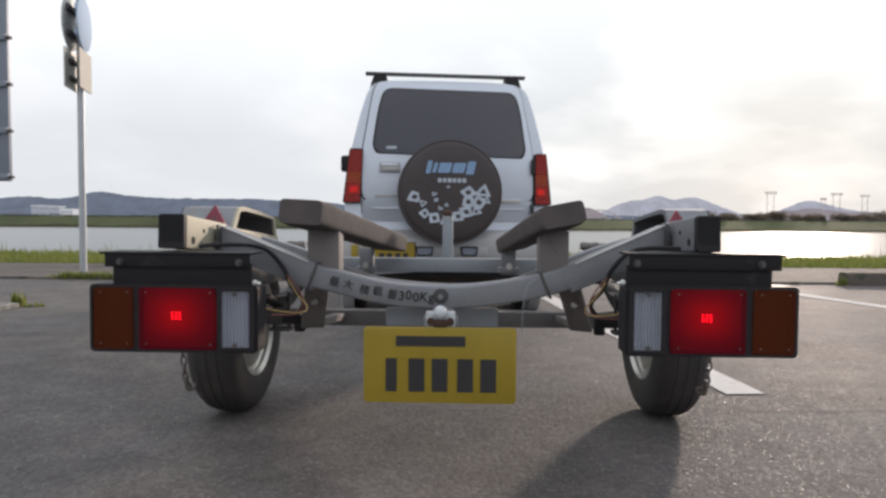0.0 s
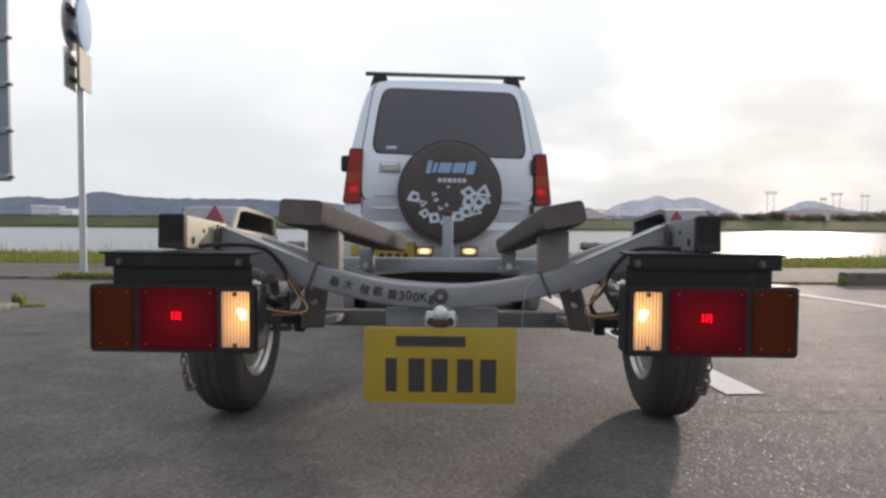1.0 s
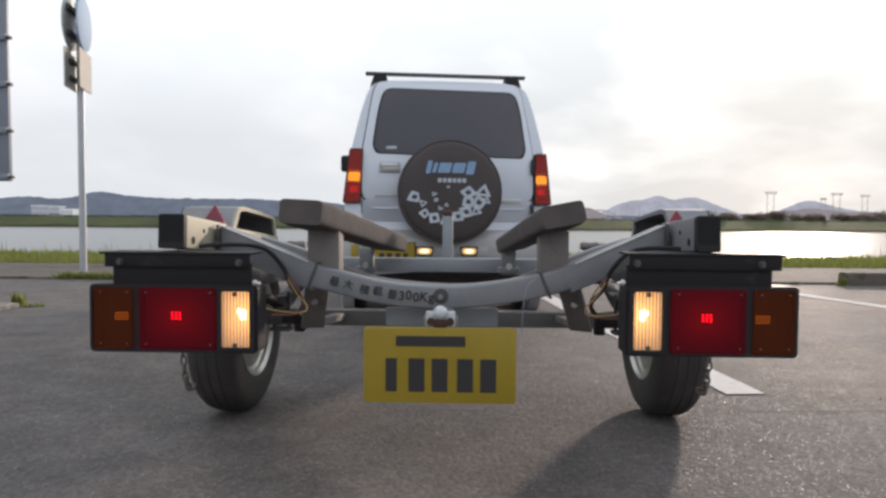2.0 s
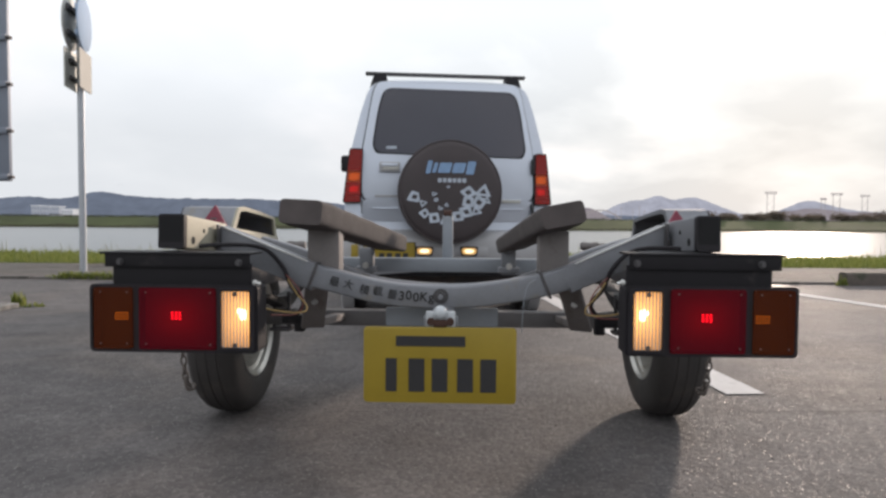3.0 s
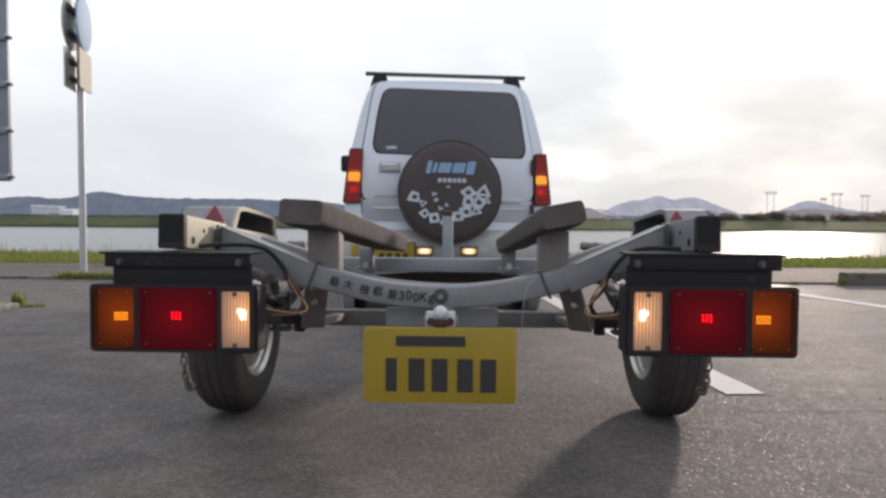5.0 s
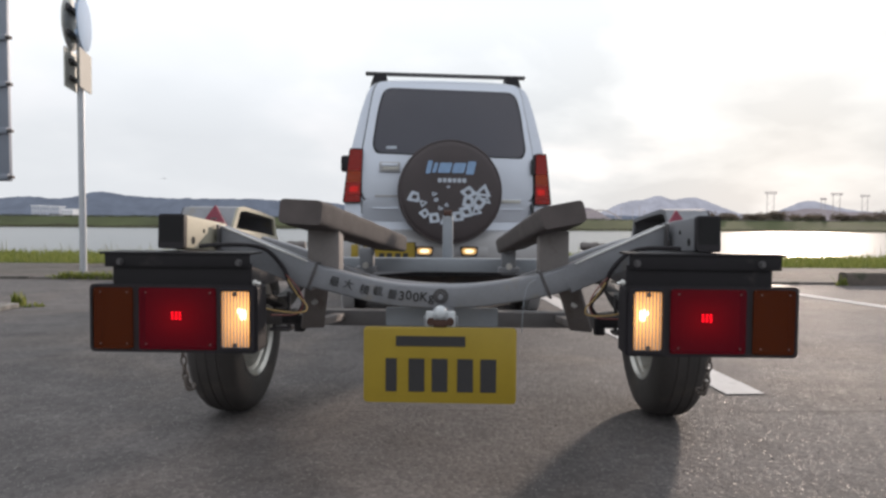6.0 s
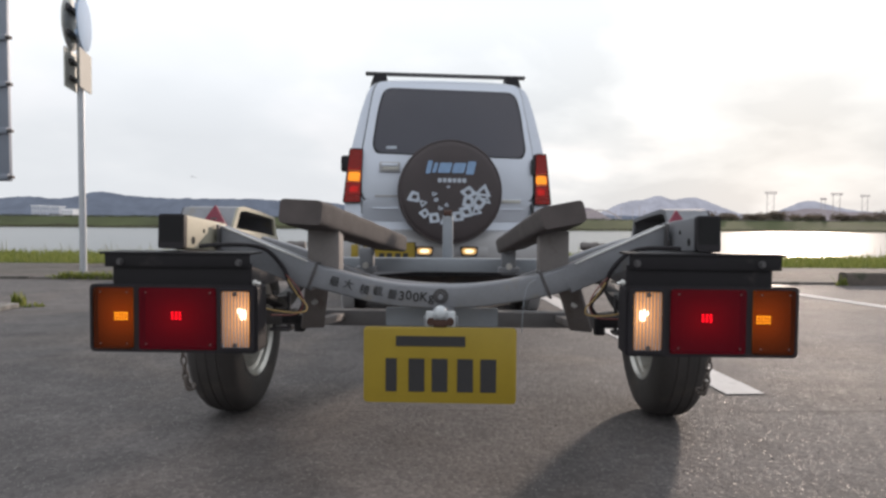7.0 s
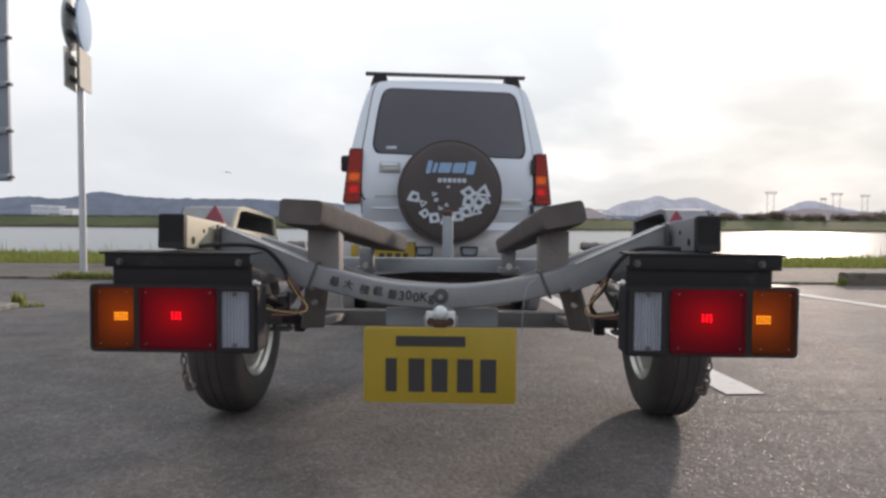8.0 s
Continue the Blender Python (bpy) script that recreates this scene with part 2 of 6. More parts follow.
M_BLACK.node_tree.nodes["Principled BSDF"].inputs["Specular IOR Level"].default_value = 0.3
M_PLASTIC = mat("black_plastic", (0.014, 0.012, 0.015), 0.66, 0, 0.2, 14, 150, 0.06)
M_PLASTIC.node_tree.nodes["Principled BSDF"].inputs["Specular IOR Level"].default_value = 0.35
# near-black for the shade inside tube ends, holes and mudguards
M_VOID = mat("inside_shade", (0.008, 0.008, 0.009), 0.9, 0, 0.2, 14, 100, 0.1)
M_AXLE = mat("grey_axle", (0.13, 0.124, 0.125), 0.6, 0.2, 0.2, 14, 120, 0.2, stain=(0.10, 0.065, 0.045), stain_at=0.64)
M_RUBBER = mat("tyre_rubber", (0.042, 0.037, 0.035), 0.78, 0, 0.3, 10, 140, 0.25, stain=(0.07, 0.06, 0.05), stain_at=0.62)
M_RIM = mat("rim_steel", (0.55, 0.54, 0.50), 0.34, 0.85, 0.12, 12, 100, 0.08, stain=(0.2, 0.14, 0.09), stain_at=0.68)
M_POST = mat("painted_post", (0.17, 0.155, 0.15), 0.7, 0.1, 0.2, 14, 120, 0.2, stain=(0.10, 0.075, 0.06), stain_at=0.62)
M_CARPET = mat("bunk_carpet", (0.080, 0.068, 0.066), 0.97, 0, 0.22, 18, 420, 0.7)
M_CHAIN = mat("dull_chain", (0.13, 0.11, 0.10), 0.55, 0.6, 0.2, 40, 200, 0.1)
M_ZINC = mat("bolt_zinc", (0.62, 0.62, 0.60), 0.35, 0.8, 0.12, 40, 200, 0.05)
M_RUST = mat("rusty_steel", (0.062, 0.030, 0.022), 0.85, 0.2, 0.35, 30, 200, 0.4)
M_WHITE = mat("white_plastic", (0.47, 0.50, 0.52), 0.35, 0, 0.06, 20, 150, 0.03)
M_YELLOW = mat("plate_yellow", (0.29, 0.205, 0.016), 0.5, 0, 0.08, 12, 120, 0.04)
M_INK = mat("black_ink", (0.022, 0.021, 0.022), 0.6, 0, 0.2, 40, 200, 0.05)
M_REDREF = mat("red_reflector", (0.17, 0.008, 0.030), 0.3, 0, 0.2, 30, 200, 0.15)
M_WIRE_Y = mat("yellow_wire", (0.30, 0.20, 0.07), 0.6, 0, 0.1, 20, 100, 0)
M_WIRE_R = mat("red_wire", (0.14, 0.04, 0.035), 0.6, 0, 0.1, 20, 100, 0)

M_SILVER = mat("silver_paint", (0.56, 0.605, 0.685), 0.36, 0.55, 0.05, 3, 300, 0.02, stain=(0.50, 0.52, 0.55), stain_at=0.70, coat=0.5)
M_BUMPER = mat("bumper_paint", (0.36, 0.36, 0.37), 0.42, 0.2, 0.07, 4, 300, 0.03, coat=0.3)
M_UNDER = mat("dusty_underside", (0.070, 0.058, 0.056), 0.85, 0.1, 0.3, 6, 80, 0.3, stain=(0.10, 0.07, 0.05), stain_at=0.58)
M_SEAM = mat("panel_gap", (0.03, 0.032, 0.036), 0.8, 0, 0.1, 10, 100, 0)
M_GLASS = mat("tinted_glass", (0.028, 0.028, 0.046), 0.08, 0, 0.1, 2, 60, 0.0, coat=0.5)
M_COVER = mat("spare_cover_vinyl", (0.050, 0.040, 0.042), 0.66, 0, 0.2, 7, 160, 0.15)
M_BLUE = mat("print_blue", (0.20, 0.32, 0.50), 0.6, 0, 0.15, 30, 160, 0.05)
M_PALE = mat("print_pale", (0.42, 0.47, 0.54), 0.65, 0, 0.25, 26, 160, 0.05)
M_SIGNBLUE = mat("sign_back_blue", (0.36, 0.46, 0.60), 0.8, 0.1, 0.08, 5, 80, 0.04)
M_SIGNGREY = mat("sign_back_grey", (0.20, 0.225, 0.27), 0.5, 0.3, 0.1, 4, 60, 0.05)
M_SIGNDARK = mat("sign_shade_metal", (0.50, 0.50, 0.47), 0.55, 0.3, 0.15, 8, 80, 0.05)
M_SIGNBEIGE = mat("sign_back_beige", (0.27, 0.258, 0.23), 0.55, 0.1, 0.1, 8, 80, 0.05)
M_POLE = mat("pole_zinc", (0.42, 0.44, 0.47), 0.5, 0.4, 0.12, 8, 80, 0.06)
# hills: most of their colour is a painted haze glow
M_HILL = far_mat("hazed_hills", (0.035, 0.05, 0.03), (0.150, 0.182, 0.240), 0.90)
M_PEAK = far_mat("hazed_mountain", (0.05, 0.06, 0.05), (0.40, 0.425, 0.495), 0.93)
M_MIDHILL = far_mat("hazed_foothills", (0.05, 0.05, 0.04), (0.30, 0.275, 0.295), 0.88)
# far walls, windows and steel carry the painted haze glow too
M_FARBUILD = far_mat("hazed_walls", (0.7, 0.7, 0.7), (0.62, 0.66, 0.70), 0.5)
M_FARWORKS = far_mat("hazed_grey_walls", (0.45, 0.46, 0.48), (0.33, 0.37, 0.43), 0.6)
M_FARGLASS = far_mat("hazed_windows", (0.2, 0.2, 0.22), (0.30, 0.33, 0.39), 0.7)
M_FARSTEEL = far_mat("hazed_steel", (0.2, 0.2, 0.2), (0.42, 0.39, 0.38), 0.7)
M_BIRD = mat("dark_feathers", (0.03, 0.03, 0.033), 0.8, 0, 0.2, 40, 200, 0)

L_RED = lens_mat("red_lens", (1, 0.10, 0.16), (0.15, 0.008, 0.020), 0.60)
L_AMBER = lens_mat("amber_lens", (1, 0.66, 0.20), (0.11, 0.026, 0.010), 0.60)
L_CLEAR = lens_mat("clear_lens", (0.95, 0.96, 1.0), (0.30, 0.33, 0.37), 0.72)


def rib_lens():
    """The clear lens: moulded upright ribs scatter where the grooves between them let light through."""
    m = lens_mat("ribbed_clear_lens", (0.96, 0.96, 1.0), (0.33, 0.35, 0.385), 0.7)
    nt = m.node_tree
    w = nt.nodes.new("ShaderNodeTexWave")
    w.bands_direction = "X"
    w.inputs["Scale"].default_value = 44
    co = nt.nodes.new("ShaderNodeTexCoord")
    r = nt.nodes.new("ShaderNodeMapRange")
    r.inputs["From Min"].default_value, r.inputs["From Max"].default_value = 0.25, 0.7
    r.inputs["To Min"].default_value, r.inputs["To Max"].default_value = 0.42, 0.94
    mixer = [n for n in nt.nodes if n.type == "MIX_SHADER"][0]
    link(nt, co.outputs["Object"], w.inputs["Vector"])
    link(nt, w.outputs["Fac"], r.inputs["Value"]); link(nt, r.outputs[0], mixer.inputs[0])
    return m


L_RIBBED = rib_lens()
L_CARRED = lens_mat("car_red_lens", (1, 0.14, 0.10), (0.34, 0.030, 0.022), 0.45)
L_CARAMBER = lens_mat("car_amber_lens", (1, 0.75, 0.30), (0.40, 0.058, 0.026), 0.50)
M_REFLECTOR = mat("lamp_reflector", (0.045, 0.040, 0.042), 0.4, 0.2, 0.1, 20, 120, 0.05)
M_REFLECTOR_W = mat("white_reflector", (0.46, 0.49, 0.54), 0.5, 0.1, 0.1, 20, 120, 0.05)
E_RED_HOT = light_mat("tail_leds", (1.0, 0.45, 0.45), 7.0)
E_AMB_HOT = light_mat("amber_leds", (1.0, 0.74, 0.28), 4.4)
E_AMB_DIM = light_mat("amber_leds_fading", (1.0, 0.48, 0.14), 0.85)
E_BULB = light_mat("reverse_bulb", (1.0, 0.82, 0.48), 6.0)


def tiers(name, colour, core, rim, n=9):
    """Lamp light fading outwards behind a lens, painted as one emission for each tier."""
    return [light_mat(name, colour, rim + (core - rim) * (1 - k / (n - 1)) ** 1.7) for k in range(n)]


E_RED_TAIL = tiers("tail_glow_dim", (1.0, 0.010, 0.028), 0.24, 0.025)
E_RED_MID = tiers("tail_glow", (1.0, 0.012, 0.035), 0.52, 0.07)
E_RED_BRAKE = tiers("brake_glow", (1.0, 0.040, 0.110), 1.35, 0.12)
E_RED_WHITE = light_mat("brake_leds", (1.0, 0.85, 0.80), 30.0)
E_AMB_LOW = tiers("amber_glow_inner", (1.0, 0.31, 0.012), 0.50, 0.02)
E_AMB_FULL = tiers("amber_glow", (1.0, 0.31, 0.012), 1.25, 0.02)
E_REV = tiers("reverse_glow", (1.0, 0.46, 0.11), 3.0, 0.75)
E_REV_LOW = tiers("reverse_glow_low", (1.0, 0.44, 0.12), 1.7, 0.38)
E_CAR_AMB = light_mat("car_indicator_bulb", (1.0, 0.60, 0.20), 4.2)
E_CAR_GLOW = light_mat("car_indicator_filament", (1.0, 0.30, 0.06), 1.2)
E_CAR_RED = light_mat("car_brake_bulb", (1.0, 0.12, 0.14), 2.8)
E_CAR_TAIL = light_mat("car_tail_bulb", (1.0, 0.04, 0.05), 1.5)
E_CAR_REV = light_mat("car_reverse_bulb", (1.0, 0.80, 0.42), 4.0)
E_CAR_FILAMENT = light_mat("car_reverse_filament", (1.0, 0.32, 0.15), 0.55)
# bulb light on its surround, painted as a glowing outer tier
E_CAR_REVRIM = light_mat("car_reverse_rim_glow", (1.0, 0.55, 0.12), 1.4)


# ---- mesh helpers ----
def finish(bm, name, material, smooth=None):
    me = bpy.data.meshes.new(name)
    bmesh.ops.recalc_face_normals(bm, faces=bm.faces)
    bm.to_mesh(me)
    bm.free()
    for mm in (material if isinstance(material, (list, tuple)) else [material]):
        me.materials.append(mm)
    if smooth:
        me.polygons.foreach_set("use_smooth", [True] * len(me.polygons))
        me.set_sharp_from_angle(angle=radians(smooth))
    return me


def part(name, bm, material, parent=None, label="", smooth=40):
    ob = new(name, finish(bm, name, material, smooth))
    if parent:
        ob.parent = parent
    return tagged(ob, label)


def thing(name, m, label, category, group="", kind=""):
    ob = new(name)
    ob.empty_display_size = 0.1
    ob.matrix_basis = m
    return tagged(ob, label, category, group, kind)


def box(bm, c, size, turn=None, bevel=0.0):
    m = Matrix.Translation(c)
    if turn:
        m = m @ Euler([radians(a) for a in turn]).to_matrix().to_4x4()
    vs = bmesh.ops.create_cube(bm, size=1, matrix=m @ Matrix.Diagonal((*size, 1)))["verts"]
    if bevel:
        es = {e for v in vs for e in v.link_edges}
        bmesh.ops.bevel(bm, geom=list(es), offset=bevel, segments=2, affect="EDGES", profile=0.6)
    return bm


def boxes(*specs, bevel=0.0):
    bm = bmesh.new()
    for s in specs:
        box(bm, s[0], s[1], s[2] if len(s) > 2 else None, bevel)
    return bm


def rod(bm, a, b, r, n=12, r2=None, caps=True):
    a, b = Vector(a), Vector(b)
    m = Matrix.Translation((a + b) / 2) @ (b - a).to_track_quat("Z", "Y").to_matrix().to_4x4()
    bmesh.ops.create_cone(bm, cap_ends=caps, segments=n, radius1=r, radius2=r if r2 is None else r2, depth=(b - a).length, matrix=m)
    return bm


def beam(bm, a, b, w, h, bevel=0.004):
    """A bar of section w (sideways) by h (upright) from a to b."""
    a, b = Vector(a), Vector(b)
    d = (b - a).normalized()
    side = d.cross(Vector((0, 0, 1)))
    side = side.normalized() if side.length > 1e-4 else Vector((1, 0, 0))
    up = side.cross(d)
    m = Matrix(((*side, 0), (*d, 0), (*up, 0), (0, 0, 0, 1))).transposed()
    m.translation = (a + b) / 2
    vs = bmesh.ops.create_cube(bm, size=1, matrix=m @ Matrix.Diagonal((w, (b - a).length, h, 1)))["verts"]
    if bevel:
        es = {e for v in vs for e in v.link_edges}
        bmesh.ops.bevel(bm, geom=list(es), offset=bevel, segments=2, affect="EDGES", profile=0.6)
    return bm


def rounded(points, r, n=5):
    """The outline with its corners rounded."""
    out, k = [], len(points)
    for i in range(k):
        p, a, b = Vector(points[i]), Vector(points[i - 1]), Vector(points[(i + 1) % k])
        u, v = (a - p), (b - p)
        q = min(r, u.length * 0.45, v.length * 0.45)
        s, e = p + u.normalized() * q, p + v.normalized() * q
        for j in range(n + 1):
            t = j / n
            out.append(s * (1 - t) ** 2 + p * 2 * t * (1 - t) + e * t * t)
    return out


def plate(outline, y, thick, lean=0.0, z0=0.0, bevel=0.0):
    """An upright sheet facing -y: outline in (x, z), its front at y, leaning forward with height."""
    bm = bmesh.new()
    fr = [bm.verts.new((p[0], y + lean * (p[1] - z0), p[1])) for p in outline]
    bk = [bm.verts.new((p[0], y + thick + lean * (p[1] - z0), p[1])) for p in outline]
    f = bm.faces.new(fr)
    bm.faces.new(bk[::-1])
    k = len(fr)
    for i in range(k):
        bm.faces.new((fr[i], bk[i], bk[(i + 1) % k], fr[(i + 1) % k]))
    if bevel:
        bmesh.ops.bevel(bm, geom=list(f.edges), offset=bevel, segments=2, affect="EDGES", profile=0.6)
    return bm


def ring_plate(outer, inner, y, thick, lean=0.0, z0=0.0):
    """An upright frame facing -y, of two outlines with equally many points."""
    bm = bmesh.new()
    k = len(outer)
    rows = [[bm.verts.new((p[0], y + d + lean * (p[1] - z0), p[1])) for p in o] for o, d in ((outer, 0), (inner, 0), (inner, thick), (outer, thick))]
    for a in range(4):
        for i in range(k):
            j = (i + 1) % k
            bm.faces.new((rows[a][i], rows[a][j], rows[(a + 1) % 4][j], rows[(a + 1) % 4][i]))
    return bm


def loft(rows, closed=True, caps=True):
    bm = bmesh.new()
    vr = [[bm.verts.new(p) for p in r] for r in rows]
    k = len(rows[0])
    for a, b in zip(vr, vr[1:]):
        for i in range(k if closed else k - 1):
            j = (i + 1) % k
            bm.faces.new((a[i], a[j], b[j], b[i]))
    if caps and closed:
        bm.faces.new(vr[0][::-1])
        bm.faces.new(vr[-1])
    return bm


def sweep(points, r, n=8, bm=None):
    """A round cable along the points, smoothed."""
    pts = [Vector(p) for p in points]
    fine = []
    for i in range(len(pts) - 1):
        p0, p1, p2, p3 = pts[max(i - 1, 0)], pts[i], pts[i + 1], pts[min(i + 2, len(pts) - 1)]
        for j in range(6):
            t = j / 6
            fine.append(0.5 * (2 * p1 + (p2 - p0) * t + (2 * p0 - 5 * p1 + 4 * p2 - p3) * t * t + (3 * p1 - p0 - 3 * p2 + p3) * t ** 3))
    fine.append(pts[-1])
    bm = bm or bmesh.new()
    rows = []
    for i, p in enumerate(fine):
        d = (fine[min(i + 1, len(fine) - 1)] - fine[max(i - 1, 0)]).normalized()
        s = d.cross(Vector((0.31, 0.2, 0.93))).normalized()
        u = s.cross(d)
        rows.append([bm.verts.new(p + (s * math.cos(k * math.tau / n) + u * math.sin(k * math.tau / n)) * r) for k in range(n)])
    for a, b in zip(rows, rows[1:]):
        for i in range(n):
            bm.faces.new((a[i], a[(i + 1) % n], b[(i + 1) % n], b[i]))
    bm.faces.new(rows[0][::-1])
    bm.faces.new(rows[-1])
    return bm


def lathe(profile, axis, centre, n=48, closed=False):
    """A turned body: profile in (radius, along), about an axis 'x' or 'y' or 'z'."""
    bm = bmesh.new()
    rows = []
    for k in range(n):
        a = k * math.tau / n
        c, s = math.cos(a), math.sin(a)
        row = []
        for r, h in profile:
            p = {"x": (h, r * c, r * s), "y": (r * c, h, r * s), "z": (r * c, r * s, h)}[axis]
            row.append(bm.verts.new(Vector(centre) + Vector(p)))
        rows.append(row)
    k = len(profile)
    for a in range(n):
        b = (a + 1) % n
        for i in range(k if closed else k - 1):
            j = (i + 1) % k
            bm.faces.new((rows[a][i], rows[b][i], rows[b][j], rows[a][j]))
    if not closed:
        for i in (0, k - 1):
            if profile[i][0] > 1e-5:
                bm.faces.new([rows[a][i] for a in range(n)])
    bmesh.ops.remove_doubles(bm, verts=bm.verts, dist=1e-6)
    return bm


def scatter(bm, p, h, w, lean, turn):
    """One blade of grass: a bent, tapering strip."""
    c, s = math.cos(turn), math.sin(turn)
    lc, ls = math.cos(turn + 1.2), math.sin(turn + 1.2)
    pts = []
    for t, k in ((0, 1.0), (0.55, 0.75)):
        off = lean * t * t
        for sgn in (-1, 1):
            pts.append((p[0] + sgn * c * w * k / 2 + lc * off, p[1] + sgn * s * w * k / 2 + ls * off, p[2] + h * t))
    pts.append((p[0] + lc * lean, p[1] + ls * lean, p[2] + h))
    return pts


def blades(name, places, material, hs, ws, lean):
    """Grass as one mesh: each blade is three triangles."""
    rnd = random.Random(len(places))
    verts, faces = [], []
    for p in places:
        h = rnd.uniform(*hs)
        k = len(verts)
        verts += scatter(None, p, h, rnd.uniform(*ws), rnd.uniform(0.1, 0.6) * h * lean, rnd.uniform(0, math.tau))
        faces += [(k, k + 1, k + 3, k + 2), (k + 2, k + 3, k + 4)]
    me = bpy.data.meshes.new(name)
    me.from_pydata(verts, [], faces)
    me.materials.append(material)
    return new(name, me)


# ---- setting ----
def build_ground():
    xs = [-5000, -1500, -500, -150, -50, -20, 0, 20, 50, 150, 500, 1500, 5000]
    prof = [(-400, -0.04), (-30, -0.04), (0, -0.04), (9.6, -0.04), (12.6, -0.05), (13.6, -0.25), (16.5, -1.9), (20, -2.4), (190, -2.4), (204, -1.55), (207, -1.2), (222, 1.9), (226, 2.1), (260, 1.6), (400, 0.5), (1200, 0.5), (5000, 0.5)]
    bm = bmesh.new()
    rows = [[bm.verts.new((x, y, z)) for x in xs] for y, z in prof]
    for a, b in zip(rows, rows[1:]):
        for i in range(len(xs) - 1):
            f = bm.faces.new((a[i], a[i + 1], b[i + 1], b[i]))
            f.material_index = 1 if a[i].co.y > 180 else 0
    ob = part("ground", bm, [M_SOIL, M_LEVEE])
    tagged(ob, "grassy river land with banks and far levee", "ground", kind="structure")


def slab(name, outline, z, thick, material, label, category):
    bm = bmesh.new()
    top = [bm.verts.new((x, y, z)) for x, y in outline]
    bot = [bm.verts.new((x, y, z - thick)) for x, y in outline]
    bm.faces.new(top)
    bm.faces.new(bot[::-1])
    k = len(top)
    for i in range(k):
        bm.faces.new((top[i], bot[i], bot[(i + 1) % k], top[(i + 1) % k]))
    return tagged(part(name, bm, material, smooth=30), label, category, kind="structure")


def strip(points, width, z, wobble, seed):
    """A flat band along a line, its edges a little uneven."""
    rnd = random.Random(seed)
    bm = bmesh.new()
    fine = []
    for (x0, y0), (x1, y1) in zip(points, points[1:]):
        n = max(2, int(math.hypot(x1 - x0, y1 - y0) / 0.06))
        fine += [(x0 + (x1 - x0) * i / n, y0 + (y1 - y0) * i / n) for i in range(n)]
    fine.append(points[-1])
    dx, dy = points[-1][0] - points[0][0], points[-1][1] - points[0][1]
    L = math.hypot(dx, dy)
    nx, ny = -dy / L, dx / L
    rows, drift = [], 0
    for x, y in fine:
        drift = drift * 0.85 + rnd.uniform(-wobble, wobble)
        a, b = width / 2 + rnd.uniform(-wobble, wobble) * 0.4 + drift, -width / 2 + rnd.uniform(-wobble, wobble) * 0.4 + drift
        rows.append((bm.verts.new((x + nx * a, y + ny * a, z)), bm.verts.new((x + nx * b, y + ny * b, z))))
    for a, b in zip(rows, rows[1:]):
        bm.faces.new((a[0], a[1], b[1], b[0]))
    return bm


build_ground()
slab("road", [(-26, -22), (26, -22), (26, 7.05), (-26, 7.05)], 0.0, 0.06, M_LOT, "worn grey asphalt of the parking lot", "road")
slab("pavement", [(-26, 7.17), (26, 7.17), (26, 9.75), (-26, 9.45)], 0.012, 0.06, M_PATH, "paler asphalt path along the grass", "pavement")


def build_kerbs():
    """Flush kerb stones between lot and path, one stone a piece."""
    holder = thing("kerb", pose(0, 0, 0), "low dark weathered concrete kerb at the lot edge", "kerb", kind="structure")
    first = None
    for i in range(40):
        x = -12 + 0.6 * i
        if first is None:
            first = part("kerb_stone", box(bmesh.new(), (0, 0, 0), (0.592, 0.115, 0.09), bevel=0.008), M_KERB, holder)
            ob = first
        else:
            ob = new("kerb_stone", first.data)
            ob.parent = holder
        ob.location = (x, 7.11, -0.018 + 0.004 * math.sin(i * 2.3))


build_kerbs()
slab("water", [(-1400, 15.6), (1400, 15.6), (1400, 206), (-1400, 206)], -1.5, 0.02, None, "calm bright river reflecting the evening sky", "water")


def water_material():
    m = bpy.data.materials.new("river_water")
    m.use_nodes = True
    nt = m.node_tree
    b = nt.nodes["Principled BSDF"]
    b.inputs["Base Color"].default_value = (0.05, 0.062, 0.068, 1)
    b.inputs["Roughness"].default_value = 0.24
    b.inputs["IOR"].default_value = 1.33
    co = nt.nodes.new("ShaderNodeTexCoord")
    mp = nt.nodes.new("ShaderNodeMapping")
    mp.inputs["Scale"].default_value = (0.5, 1.6, 1)
    n = nt.nodes.new("ShaderNodeTexNoise")
    n.inputs["Scale"].default_value, n.inputs["Detail"].default_value = 1.3, 6
    bp = nt.nodes.new("ShaderNodeBump")
    bp.inputs["Strength"].default_value, bp.inputs["Distance"].default_value = 0.45, 0.05
    link(nt, co.outputs["Object"], mp.inputs[0]); link(nt, mp.outputs[0], n.inputs["Vector"])
    link(nt, n.outputs["Fac"], bp.inputs["Height"]); link(nt, bp.outputs[0], b.inputs["Normal"])
    return m


bpy.data.objects["water"].data.materials.clear()
bpy.data.objects["water"].data.materials.append(water_material())

for pts, wd, sd in (([(1.145, 2.43), (0.80, 7.0)], 0.15, 3), ([(3.80, 3.6), (3.10, 6.95)], 0.13, 4)):
    tagged(part("bay_line", strip(pts, wd, 0.004, 0.003, sd), M_LINE), "worn white painted bay line on asphalt", "road marking", "bay lines", "structure")
for pts, wd, sd in (([(0.9, 2.20), (1.9, 2.22), (4.5, 2.34)], 0.004, 5), ([(-0.4, 2.16), (0.35, 2.2)], 0.004, 6)):
    tagged(part("asphalt_crack", strip(pts, wd, 0.003, 0.004, sd), M_CRACK), "thin dark crack in the asphalt", "crack", "asphalt cracks", "structure")


